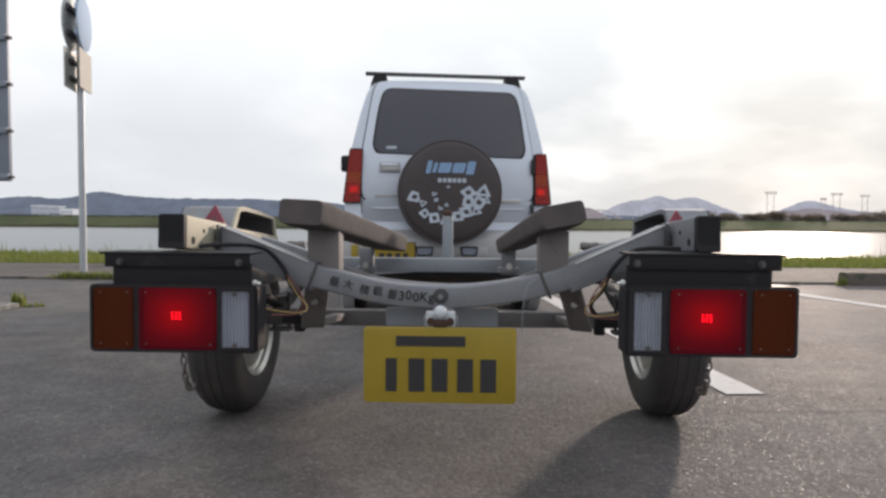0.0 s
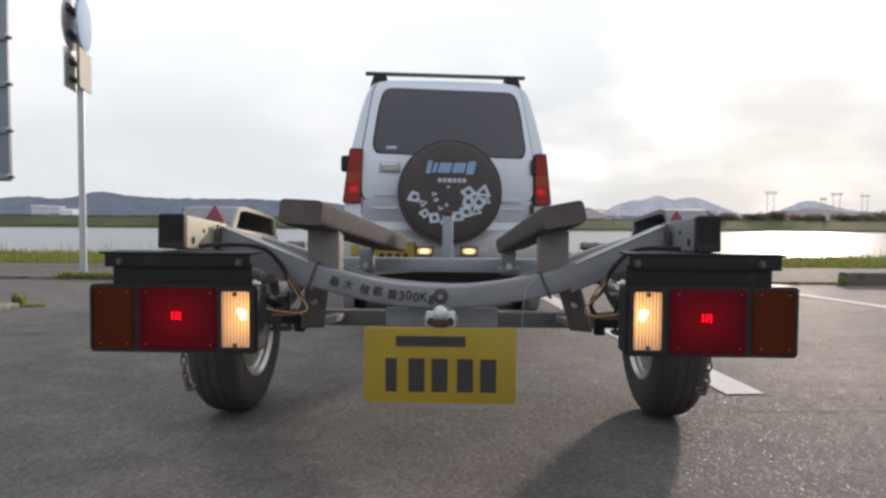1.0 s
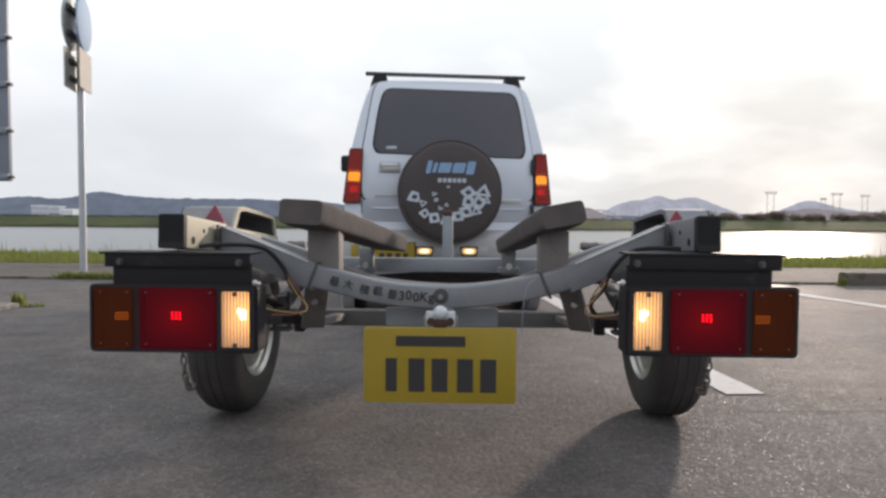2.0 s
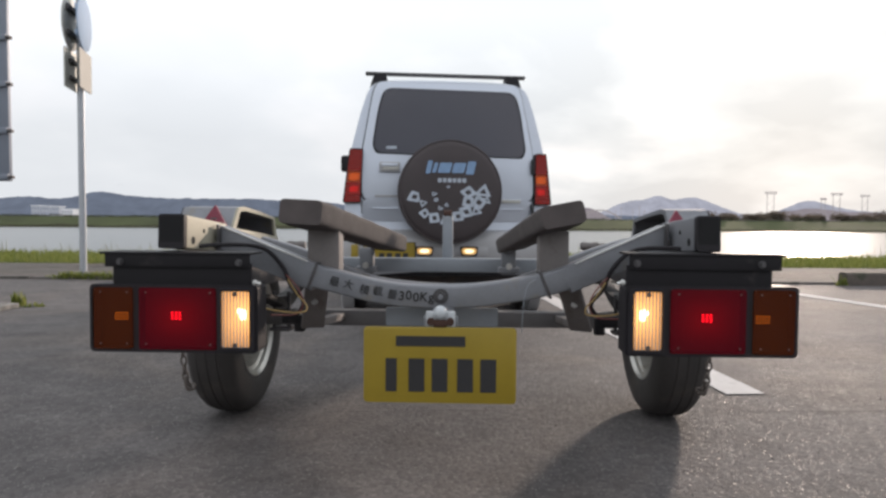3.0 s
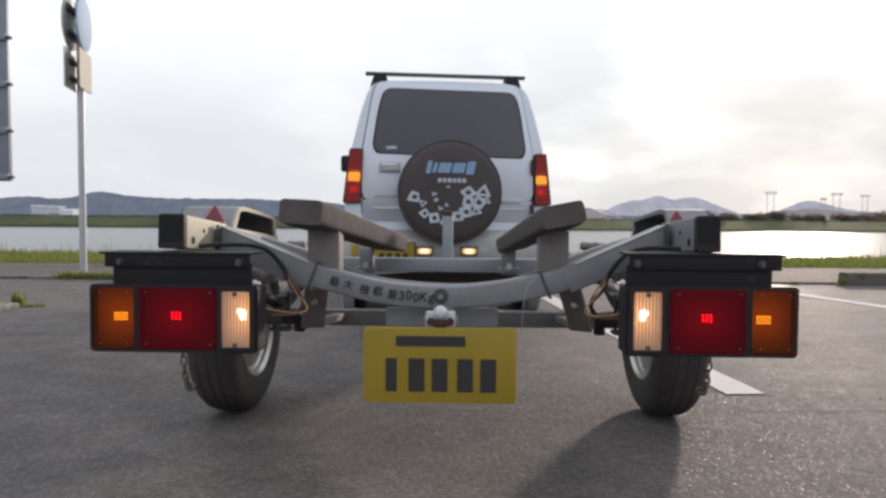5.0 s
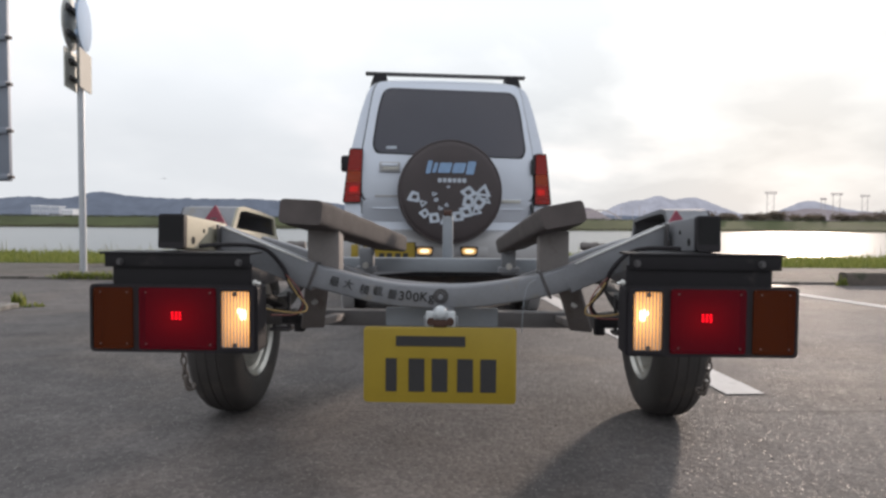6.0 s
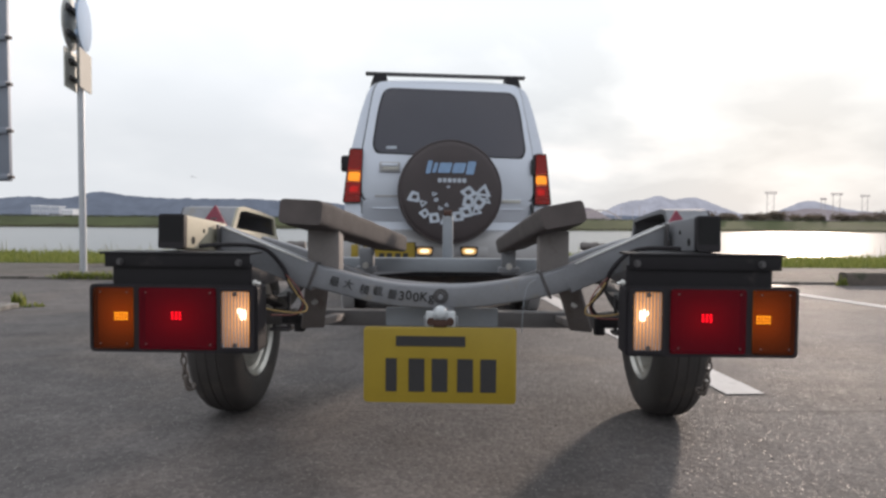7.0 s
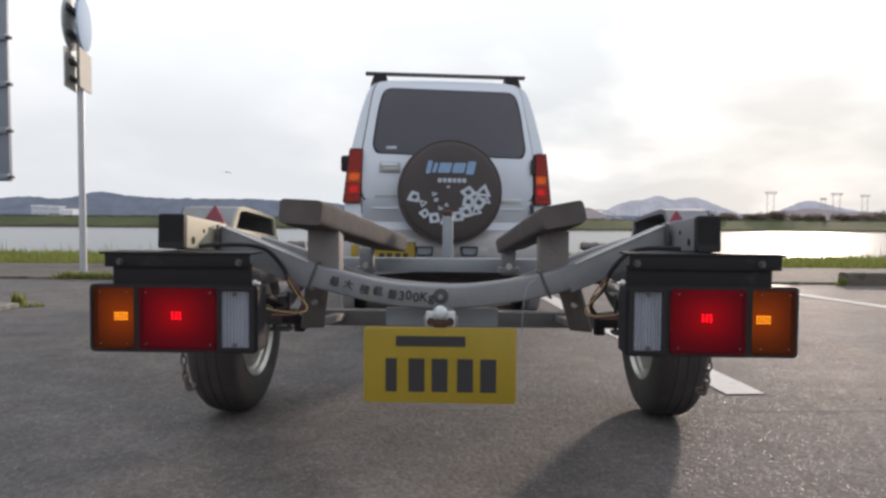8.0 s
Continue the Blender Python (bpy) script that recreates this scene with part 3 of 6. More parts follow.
def build_grass():
    rnd = random.Random(5)
    pl = []
    for _ in range(46000):
        y = 9.4 + 4.3 * rnd.random() ** 1.3
        x = rnd.uniform(-1, 1) * (2.5 + y * 0.72)
        if y < 9.62 + 0.012 * x + 0.12 * math.sin(x * 1.7) + rnd.uniform(-0.1, 0.1):
            continue
        pl.append((x, y, -0.05 if y < 13 else -0.12))
    tagged(blades("grass", pl, M_GRASS, (0.05, 0.17), (0.008, 0.018), 1.0), "green rough grass strip by the river", "grass", kind="stuff")
    tall = []
    for _ in range(750):
        y = rnd.uniform(12.2, 13.6)
        tall.append((rnd.uniform(-1, 1) * (2.5 + y * 0.72), y, -0.15))
    tagged(blades("tall_grass", tall, M_STALK, (0.12, 0.46), (0.006, 0.016), 0.7), "tall pale grass stalks at the water", "grass", kind="stuff")


def weed(x, y, z, r, count, hs, seed, label="small green weeds growing from a joint"):
    rnd = random.Random(seed)
    pl = []
    for _ in range(count):
        a, q = rnd.uniform(0, math.tau), r * math.sqrt(rnd.random())
        pl.append((x + q * math.cos(a) * 1.6, y + q * math.sin(a) * 0.5, z))
    ob = blades("weed_clump", pl, M_GRASS, hs, (0.010, 0.026), 1.3)
    return tagged(ob, label, "weeds", "weeds along the kerb", "stuff")


build_grass()


def build_grit():
    """Loose small stones on the asphalt."""
    rnd = random.Random(17)
    verts, faces = [], []
    for _ in range(2600):
        y = 0.9 + 4.6 * rnd.random() ** 1.5
        x = rnd.uniform(-1, 1) * (0.35 + y * 0.72)
        r = rnd.uniform(0.0012, 0.0032) * (1.8 if rnd.random() < 0.06 else 1)
        k = len(verts)
        a0 = rnd.uniform(0, 2)
        for a, q in ((0, 1.0), (1.3, 0.8), (2.6, 1.1), (3.9, 0.85), (5.1, 1.0)):
            verts.append((x + r * q * math.cos(a + a0), y + r * q * math.sin(a + a0), -0.0005))
        verts.append((x + r * 0.2, y, r * rnd.uniform(0.7, 1.2)))
        faces += [(k + i, k + (i + 1) % 5, k + 5) for i in range(5)]
    me = bpy.data.meshes.new("grit")
    me.from_pydata(verts, [], faces)
    me.materials.append(M_GRIT)
    tagged(new("grit", me), "loose pale grit scattered on asphalt", "grit", kind="stuff")


build_grit()
for i in range(9):
    weed(-4.22 + 0.085 * i + 0.03 * (i % 2), 7.08, -0.01, 0.085, 70 + 25 * (i % 3), (0.02, 0.07 + 0.025 * (i % 3)), 20 + i)
for i in range(5):
    weed(-3.75 + 0.16 * i, 7.14, -0.01, 0.09, 40, (0.02, 0.06), 40 + i)
weed(-3.18, 4.86, 0, 0.04, 30, (0.05, 0.12), 50)
weed(-3.10, 4.80, 0, 0.10, 40, (0.015, 0.04), 51)
weed(4.28, 6.95, 0, 0.05, 40, (0.03, 0.12), 52)

tagged(part("drain_slab", box(bmesh.new(), (-3.75, 4.62, 0.008), (1.3, 0.24, 0.05), bevel=0.008), M_CONCRETE), "pale flush concrete slab in the asphalt", "slab")
tagged(part("wheel_stop", loft([[(x, 7.02 + dy, z) for dy, z in ((-0.09, 0), (-0.075, 0.11), (-0.05, 0.135), (0.05, 0.135), (0.075, 0.11), (0.09, 0))] for x in (4.33, 4.36, 5.3, 6.2, 6.24)]), M_DARKKERB), "dark mossy concrete block at the lot edge", "wheel stop")


# ---- far things ----
def ridge(name, y, half, step, height, material, label):
    """A long hill: its crest follows height(x); the back falls away."""
    bm = bmesh.new()
    rows = []
    n = int(2 * half / step)
    for i in range(n + 1):
        x = -half + i * step
        h = height(x)
        j = 6 * noise.noise(Vector((x * 0.01, 7.0, 0)))
        rows.append([bm.verts.new((x, y - 1.6 * h - 60, 0)), bm.verts.new((x + j, y - 0.7 * h, h * 0.55 + 2 * j * h / 120)), bm.verts.new((x, y, h)), bm.verts.new((x, y + 1.5 * h + 60, -2))])
    for a, b in zip(rows, rows[1:]):
        for k in range(3):
            bm.faces.new((a[k], b[k], b[k + 1], a[k + 1]))
    tagged(part(name, bm, material, smooth=60), label, "hills", kind="structure")


def bump(x, c, w, h):
    return h * math.exp(-((x - c) / w) ** 2)


def hill_left(x):
    h = 92 + bump(x, -1580, 120, 38) + bump(x, -1330, 200, 14) + bump(x, -1950, 260, 14) + bump(x, -900, 300, 14) + bump(x, -300, 400, -8) + bump(x, 900, 500, -45) + bump(x, 1750, 620, -66)
    return max(8, h + 9 * noise.noise(Vector((x * 0.006, 0, 0))) + 4 * noise.noise(Vector((x * 0.025, 3, 0))) + 2.2 * noise.noise(Vector((x * 0.11, 8, 0))))


def peak_right(x):
    h = 60 + bump(x, 1325, 75, 60) + bump(x, 1200, 150, 85) + bump(x, 1060, 90, 20) + bump(x, 1432, 90, 46) + bump(x, 1540, 110, 88) + bump(x, 1690, 120, 44) + bump(x, 2240, 170, 88) + bump(x, 2480, 170, 28) + bump(x, 2900, 300, 30)
    return max(8, h + 4 * noise.noise(Vector((x * 0.007, 2, 5))) + 4 * noise.noise(Vector((x * 0.03, 3, 5))) + 2.5 * noise.noise(Vector((x * 0.10, 3, 9))))


def hill_mid(x):
    h = 10 + bump(x, 500, 75, 50) + bump(x, 1292, 130, 48) + bump(x, 1120, 80, 18) + bump(x, 1500, 130, 30) + bump(x, 1850, 250, 40)
    return max(3, h + 5 * noise.noise(Vector((x * 0.012, 9, 1))) + 3 * noise.noise(Vector((x * 0.05, 9, 4))))


ridge("backdrop_hills", 3000, 3800, 8, hill_left, M_HILL, "wooded hills beyond the river with painted blue-grey haze")
ridge("backdrop_mountain", 4000, 4600, 10, peak_right, M_PEAK, "mountain ridge with painted pale evening haze")
ridge("backdrop_foothill", 2300, 3000, 24, hill_mid, M_MIDHILL, "low foothills under the mountain with painted brownish haze")


def far_building(x, y, z, w, d, h, storeys, bays, label, paint):
    b = thing("far_building", pose(x, y, z), label, "building", "buildings beyond the levee")
    part("wall", box(bmesh.new(), (0, d / 2, h / 2), (w, d, h)), paint, b)
    part("roof", box(bmesh.new(), (0, d / 2, h + 0.4), (w + 0.8, d + 0.8, 0.8)), M_FARBUILD, b)
    first = None
    for s in range(storeys):
        for k in range(bays):
            q = first.data if first else None
            if first is None:
                first = part("window", box(bmesh.new(), (0, 0, 0), (w / bays * 0.55, 0.3, h / storeys * 0.42)), M_FARGLASS, b)
                o = first
            else:
                o = new("window", q)
                o.parent = b
            o.location = (w * ((k + 0.5) / bays - 0.5), -0.05, h * (s + 0.52) / storeys)


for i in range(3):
    far_building(-439 + 10.6 * i, 700, 0.5, 8.6, 12, 15.5 - i * 0.4, 3, 3, "pale flat-roofed works building by the levee with painted haze", M_FARWORKS)
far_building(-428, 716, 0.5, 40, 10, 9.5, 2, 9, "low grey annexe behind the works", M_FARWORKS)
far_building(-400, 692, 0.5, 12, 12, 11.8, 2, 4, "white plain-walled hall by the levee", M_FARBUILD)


def pylon(x, y, h, gap, label):
    p = thing("flood_tower", pose(x, y, 0.5), label, "tower", "towers beyond the river")
    for s in (-1, 1):
        bm = bmesh.new()
        rod(bm, (s * gap / 2, 0, 0), (s * gap / 2, 0, h), 0.5, 8, 0.36)
        part("mast", bm, M_FARSTEEL, p)
    bm = boxes(((0, 0, h), (gap * 1.7, 1.6, 0.6)), ((0, 0, h - 2.2), (gap * 1.7, 1.2, 0.5)))
    for k in range(6):
        box(bm, (gap * 1.55 * (k / 5 - 0.5), -0.6, h - 1.1), (1.1, 0.5, 1.9))
    part("lamp_deck", bm, M_FARSTEEL, p)
    bm = bmesh.new()
    for k in range(3):
        rod(bm, (-gap / 2, 0, h * (0.15 + 0.22 * k)), (gap / 2, 0, h * (0.37 + 0.22 * k)), 0.16, 6)
    part("brace", bm, M_FARSTEEL, p)


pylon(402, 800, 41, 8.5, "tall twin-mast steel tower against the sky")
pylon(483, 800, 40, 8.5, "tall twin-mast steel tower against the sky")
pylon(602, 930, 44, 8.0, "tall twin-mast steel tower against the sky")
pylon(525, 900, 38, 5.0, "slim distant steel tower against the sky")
for i, (x, h) in enumerate(((212, 18), (222, 22), (240, 20), (252, 24), (262, 19))):
    bm = bmesh.new()
    rod(bm, (0, 0, 0), (0, 0, h), 0.4, 6, 0.2)
    box(bm, (0, 0, h * 0.9), (3, 0.3, 0.3))
    ob = part("utility_pole", bm, M_FARSTEEL)
    ob.matrix_basis = pose(x, 800 + 12 * i, 0.5)
    tagged(ob, "distant grey power pole on the plain", "pole", "power poles beyond the levee")


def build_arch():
    a = thing("far_bridge", pose(212, 880, 0.5), "distant pale arch bridge over the river with painted haze", "bridge")
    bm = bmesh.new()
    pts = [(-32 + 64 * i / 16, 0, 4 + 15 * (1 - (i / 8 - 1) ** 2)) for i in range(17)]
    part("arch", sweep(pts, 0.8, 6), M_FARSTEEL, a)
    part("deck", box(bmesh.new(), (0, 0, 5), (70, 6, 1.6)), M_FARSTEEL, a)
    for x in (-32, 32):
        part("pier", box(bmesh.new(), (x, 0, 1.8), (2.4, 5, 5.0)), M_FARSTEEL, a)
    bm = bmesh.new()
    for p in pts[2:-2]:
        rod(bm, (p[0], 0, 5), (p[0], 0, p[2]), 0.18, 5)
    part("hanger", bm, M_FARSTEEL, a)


build_arch()


def tree(x, y, z, h, w, seed, label):
    rnd = random.Random(seed)
    t = thing("far_tree", pose(x, y, z), label, "tree", "trees along the far levee")
    bm = bmesh.new()
    rod(bm, (0, 0, -0.3), (0, 0, h * 0.45), 0.22, 8, 0.14)
    for k in range(5):
        a = rnd.uniform(0, math.tau)
        rod(bm, (0, 0, h * (0.2 + 0.05 * k)), (w * 0.34 * math.cos(a), w * 0.34 * math.sin(a), h * (0.5 + 0.07 * k)), 0.10, 6, 0.04)
    part("trunk", bm, M_BARK, t)
    verts, faces = [], []
    lobes = [(rnd.uniform(-0.36, 0.36) * w, rnd.uniform(-0.3, 0.3) * w, h * rnd.uniform(0.38, 0.82), w * rnd.uniform(0.16, 0.27)) for _ in range(9)]
    for _ in range(520):
        lx, ly, lz, lr = rnd.choice(lobes)
        d = Vector((rnd.gauss(0, 1), rnd.gauss(0, 1), rnd.gauss(0, 0.8))).normalized() * lr * rnd.uniform(0.55, 1.05)
        c = Vector((lx, ly, lz)) + d
        u = Vector((rnd.gauss(0, 1), rnd.gauss(0, 1), rnd.gauss(0, 1))).normalized()
        v = u.orthogonal().normalized()
        s = rnd.uniform(0.16, 0.36)
        k = len(verts)
        verts += [c - u * s, c + v * s * 0.6, c + u * s, c - v * s * 0.6]
        faces.append((k, k + 1, k + 2, k + 3))
    me = bpy.data.meshes.new("crown")
    me.from_pydata(verts, [], faces)
    me.materials.append(M_LEAF)
    new("crown", me).parent = t


def shrub_band(name, x0, x1, y0, y1, z, tall, count, seed, material, label):
    """A long uneven band of low growth: many small leaf clumps."""
    rnd = random.Random(seed)
    verts, faces = [], []
    for _ in range(count):
        x, y = rnd.uniform(x0, x1), rnd.uniform(y0, y1)
        top = tall * (0.55 + 0.6 * max(-0.4, noise.noise(Vector((x * 0.07, seed, 0))) + 0.5 * noise.noise(Vector((x * 0.31, seed, 3)))))
        c = Vector((x, y, z(y) + top * rnd.random()))
        u = Vector((rnd.gauss(0, 1), rnd.gauss(0, 0.6), rnd.gauss(0, 1))).normalized()
        v = u.orthogonal().normalized()
        q = rnd.uniform(0.10, 0.26)
        k = len(verts)
        verts += [c - u * q, c + v * q * 0.6, c + u * q, c - v * q * 0.6]
        faces.append((k, k + 1, k + 2, k + 3))
    me = bpy.data.meshes.new(name)
    me.from_pydata(verts, [], faces)
    me.materials.append(material)
    tagged(new(name, me), label, "shrubs", kind="stuff")


shrub_band("levee_shrubs", -190, 240, 222, 228, lambda y: 1.85, 1.4, 19000, 31, M_SHRUB, "dark low scrub along the levee crown")
shrub_band("shore_reeds", -190, 240, 203.5, 207, lambda y: -1.5 + 0.08 * (y - 203.5), 1.0, 13000, 37, M_REED, "brown reeds at the far water edge")

rt = random.Random(8)
for i in range(72):
    x = 94 + 1.75 * i + rt.uniform(-1.4, 1.4)
    h = 2.2 + 2.6 * max(0.0, noise.noise(Vector((x * 0.11, 4.2, 0))) + 0.25) + rt.uniform(-0.4, 1.0)
    tree(x, 226 + rt.uniform(0, 26), 1.75, h, h * rt.uniform(1.2, 2.2), 100 + i, "low dark bushy tree on the far levee")


# ---- road signs ----
def build_round_sign():
    s = thing("road_sign", pose(-4.18, 7.54, 0), "steel pole with back-to-back round and square signs", "road sign")
    bm = bmesh.new()
    rod(bm, (0, 0, -0.02), (0, 0, 3.2), 0.038, 20)
    part("pole", bm, M_POLE, s, "galvanised round sign pole")
    part("pole_foot", lathe([(0, 0.05), (0.055, 0.05), (0.075, 0.0), (0.075, -0.02)], "z", (0, 0, 0), 20), M_CONCRETE, s)
    for side, turn, m, lab in ((-1, 103, M_SIGNDARK, "metal round sign panel seen from its braced back"), (1, 105, M_SIGNBLUE, "blue-grey round sign panel")):
        d = part("round_panel", lathe([(0, -0.004), (0.296, -0.004), (0.302, 0.0), (0.302, 0.012), (0.285, 0.016), (0, 0.016)], "y", (0, 0, 0), 40), m, s, lab)
        d.matrix_basis = pose(*((-0.088, -0.020) if side < 0 else (0.050, 0.012)), 2.885, 0, 0, turn)
        q = part("square_panel", plate(rounded([(-0.25, -0.22), (0.25, -0.22), (0.25, 0.22), (-0.25, 0.22)], 0.02), -0.006, 0.014), M_SIGNDARK if side < 0 else M_SIGNBEIGE, s, "small square sign panel")
        q.matrix_basis = pose(*((-0.088, -0.020) if side < 0 else (0.050, 0.012)), 2.355, 0, 0, turn)
        for dz in (0.14, -0.14):
            k = part("clamp", boxes(((0, 0, 0), (0.44, 0.03, 0.06)), ((0.0, 0.02, 0), (0.07, 0.06, 0.03)), bevel=0.004), M_DARKSTEEL if side < 0 else M_SIGNBLUE, d, "dark channel bracket")
            k.location = (0, -0.03 if side < 0 else 0.034, dz)
        k = part("clamp", boxes(((0, 0, 0), (0.26, 0.03, 0.05)), bevel=0.004), M_DARKSTEEL, q)
        k.location = (0, -0.024 if side < 0 else 0.03, 0.09)
        k = part("clamp", boxes(((0, 0, 0), (0.26, 0.03, 0.05)), bevel=0.004), M_DARKSTEEL, q)
        k.location = (0, -0.024 if side < 0 else 0.03, -0.1)


build_round_sign()


def build_board():
    b = thing("sign_board", pose(0, 0, 0), "tall blue-grey metal sign board on posts", "sign board")
    x1, z0 = -2.652, 0.878
    part("panel", box(bmesh.new(), (x1 - 0.55, 4.0, z0 + 0.86), (1.1, 0.03, 1.72), bevel=0.004), M_SIGNGREY, b)
    for k in range(6):
        z = 0.902 + 0.281 * k
        part("rail", box(bmesh.new(), (x1 - 0.55, 3.975, z), (1.1, 0.02, 0.035), bevel=0.003), M_SIGNGREY, b)
        part("clip", boxes(((x1 + 0.01, 3.985, z), (0.028, 0.03, 0.02)), ((x1 + 0.012, 3.965, z), (0.014, 0.012, 0.014)), bevel=0.003), M_DARKSTEEL, b)
    for x in (x1 - 0.35, x1 - 0.95):
        bm = bmesh.new()
        rod(bm, (x, 4.045, -0.02), (x, 4.045, z0 + 1.7), 0.03, 16)
        part("post", bm, M_POLE, b)


build_board()


# ---- boat trailer ----
TRAILER = thing("boat_trailer", pose(0, 1.38, 0, 0, 0, -2.0), "small galvanised boat trailer hitched behind the car", "trailer")
MOVERS = []  # (moving part, shown place, parked shift, spans of time)


def mover(ob, spans, shift):
    MOVERS.append((ob, ob.location.copy(), Vector(shift), spans))


# spans of seconds in which each kind of lamp is alight
AMBER_DOTS = [(1.3, 1.75), (2.0, 2.42), (2.72, 3.15), (3.4, 3.85), (4.1, 4.55), (4.83, 5.25), (5.53, 5.95), (6.2, 6.75), (6.95, 7.45), (7.68, 8.2)]
AMBER_LOW = [(1.37, 1.57), (2.08, 2.27), (2.77, 2.97), (3.47, 3.72), (4.17, 4.37), (4.88, 5.1), (5.6, 5.85), (6.27, 6.57), (6.97, 7.27), (7.7, 8.2)]
AMBER_FULL = [(1.37, 1.57), (2.08, 2.27), (2.77, 2.97), (6.35, 6.57), (7.07, 7.27), (7.77, 7.97)]
RED_MID = [(-1, 0.35), (3.55, 4.05), (4.35, 5.0), (7.45, 8.2)]
RED_BRAKE = [(3.65, 3.87), (4.37, 5.0)]
REVERSE_BULB = [(0.38, 7.47)]
REVERSE_LOW = [(0.38, 7.56)]
REVERSE_FULL = [(0.45, 1.35), (1.57, 2.05), (2.27, 2.76), (2.97, 3.37), (3.88, 4.10), (5.1, 5.56), (5.86, 6.27), (6.56, 6.97), (7.27, 7.46)]
CAR_AMBER = [(1.3, 1.57), (2.0, 2.27), (2.75, 2.97), (3.4, 3.74), (4.07, 4.4), (4.8, 5.1), (5.55, 5.85), (6.25, 6.55), (6.97, 7.27), (7.67, 7.97)]
CAR_GLOW = [(a, b + 0.09) for a, b in CAR_AMBER]
CAR_BRAKE = [(3.37, 3.87), (4.15, 5.0)]
CAR_REVERSE = [(0.38, 7.45)]
CAR_REVERSE_GLOW = [(0.35, 7.58)]


def oval(cx, cz, rx, rz, n=28, power=2.6):
    out = []
    for k in range(n):
        a = k * math.tau / n
        c, s = math.cos(a), math.sin(a)
        out.append((cx + rx * math.copysign(abs(c) ** (2 / power), c), cz + rz * math.copysign(abs(s) ** (2 / power), s)))
    return out


def glow_tiers(cx, cz, y, inner, outer, limits, n=9, sink=0.0003):
    """A stepped painted glow: ever wider thin tiers, the inner ones in front; tier k wears material k."""
    bm = bmesh.new()
    x0, x1, z0, z1 = limits
    for k in range(n):
        t = k / (n - 1)
        rx, rz = inner[0] + (outer[0] - inner[0]) * t, inner[1] + (outer[1] - inner[1]) * t
        o = [(min(max(px, x0), x1), min(max(pz, z0), z1)) for px, pz in oval(cx, cz, rx, rz)]
        vs = [bm.verts.new((px, y + sink * k, pz)) for px, pz in o]
        vb = [bm.verts.new((px, y + sink * (k + 0.8), pz)) for px, pz in o]
        fs = [bm.faces.new(vs)]
        for i in range(len(vs)):
            j = (i + 1) % len(vs)
            if (vs[i].co - vs[j].co).length > 1e-5:
                fs.append(bm.faces.new((vs[i], vb[i], vb[j], vs[j])))
        for f in fs:
            f.material_index = k
    return bm


def led_dots(cx, cz, y, nx, nz, dx, dz, w, h):
    bm = bmesh.new()
    for i in range(nx):
        for j in range(nz):
            box(bm, (cx + (i - (nx - 1) / 2) * dx, y, cz + (j - (nz - 1) / 2) * dz), (w, 0.002, h))
    return bm


def lens(name, x0, x1, z0, z1, material, parent, label, ribs=0, y=0.0):
    """A lamp lens 3 mm thick; vertical ribs where it has them."""
    if ribs:
        n = ribs * 6
        bm = bmesh.new()
        prev = None
        for i in range(n + 1):
            x = x0 + (x1 - x0) * i / n
            d = -0.0022 * abs(math.sin(math.pi * ribs * i / n))
            col = [bm.verts.new((x, y + d, z0)), bm.verts.new((x, y + d, z1)), bm.verts.new((x, y + 0.003, z1)), bm.verts.new((x, y + 0.003, z0))]
            if prev:
                for k in range(4):
                    bm.faces.new((prev[k], prev[(k + 1) % 4], col[(k + 1) % 4], col[k]))
            else:
                bm.faces.new(col)
            prev = col
        bm.faces.new(prev[::-1])
    else:
        bm = plate(rounded([(x0, z0), (x1, z0), (x1, z1), (x0, z1)], 0.006, 4), y, 0.003, bevel=0.001)
    return part(name, bm, material, parent, label, smooth=50 if ribs else 10)


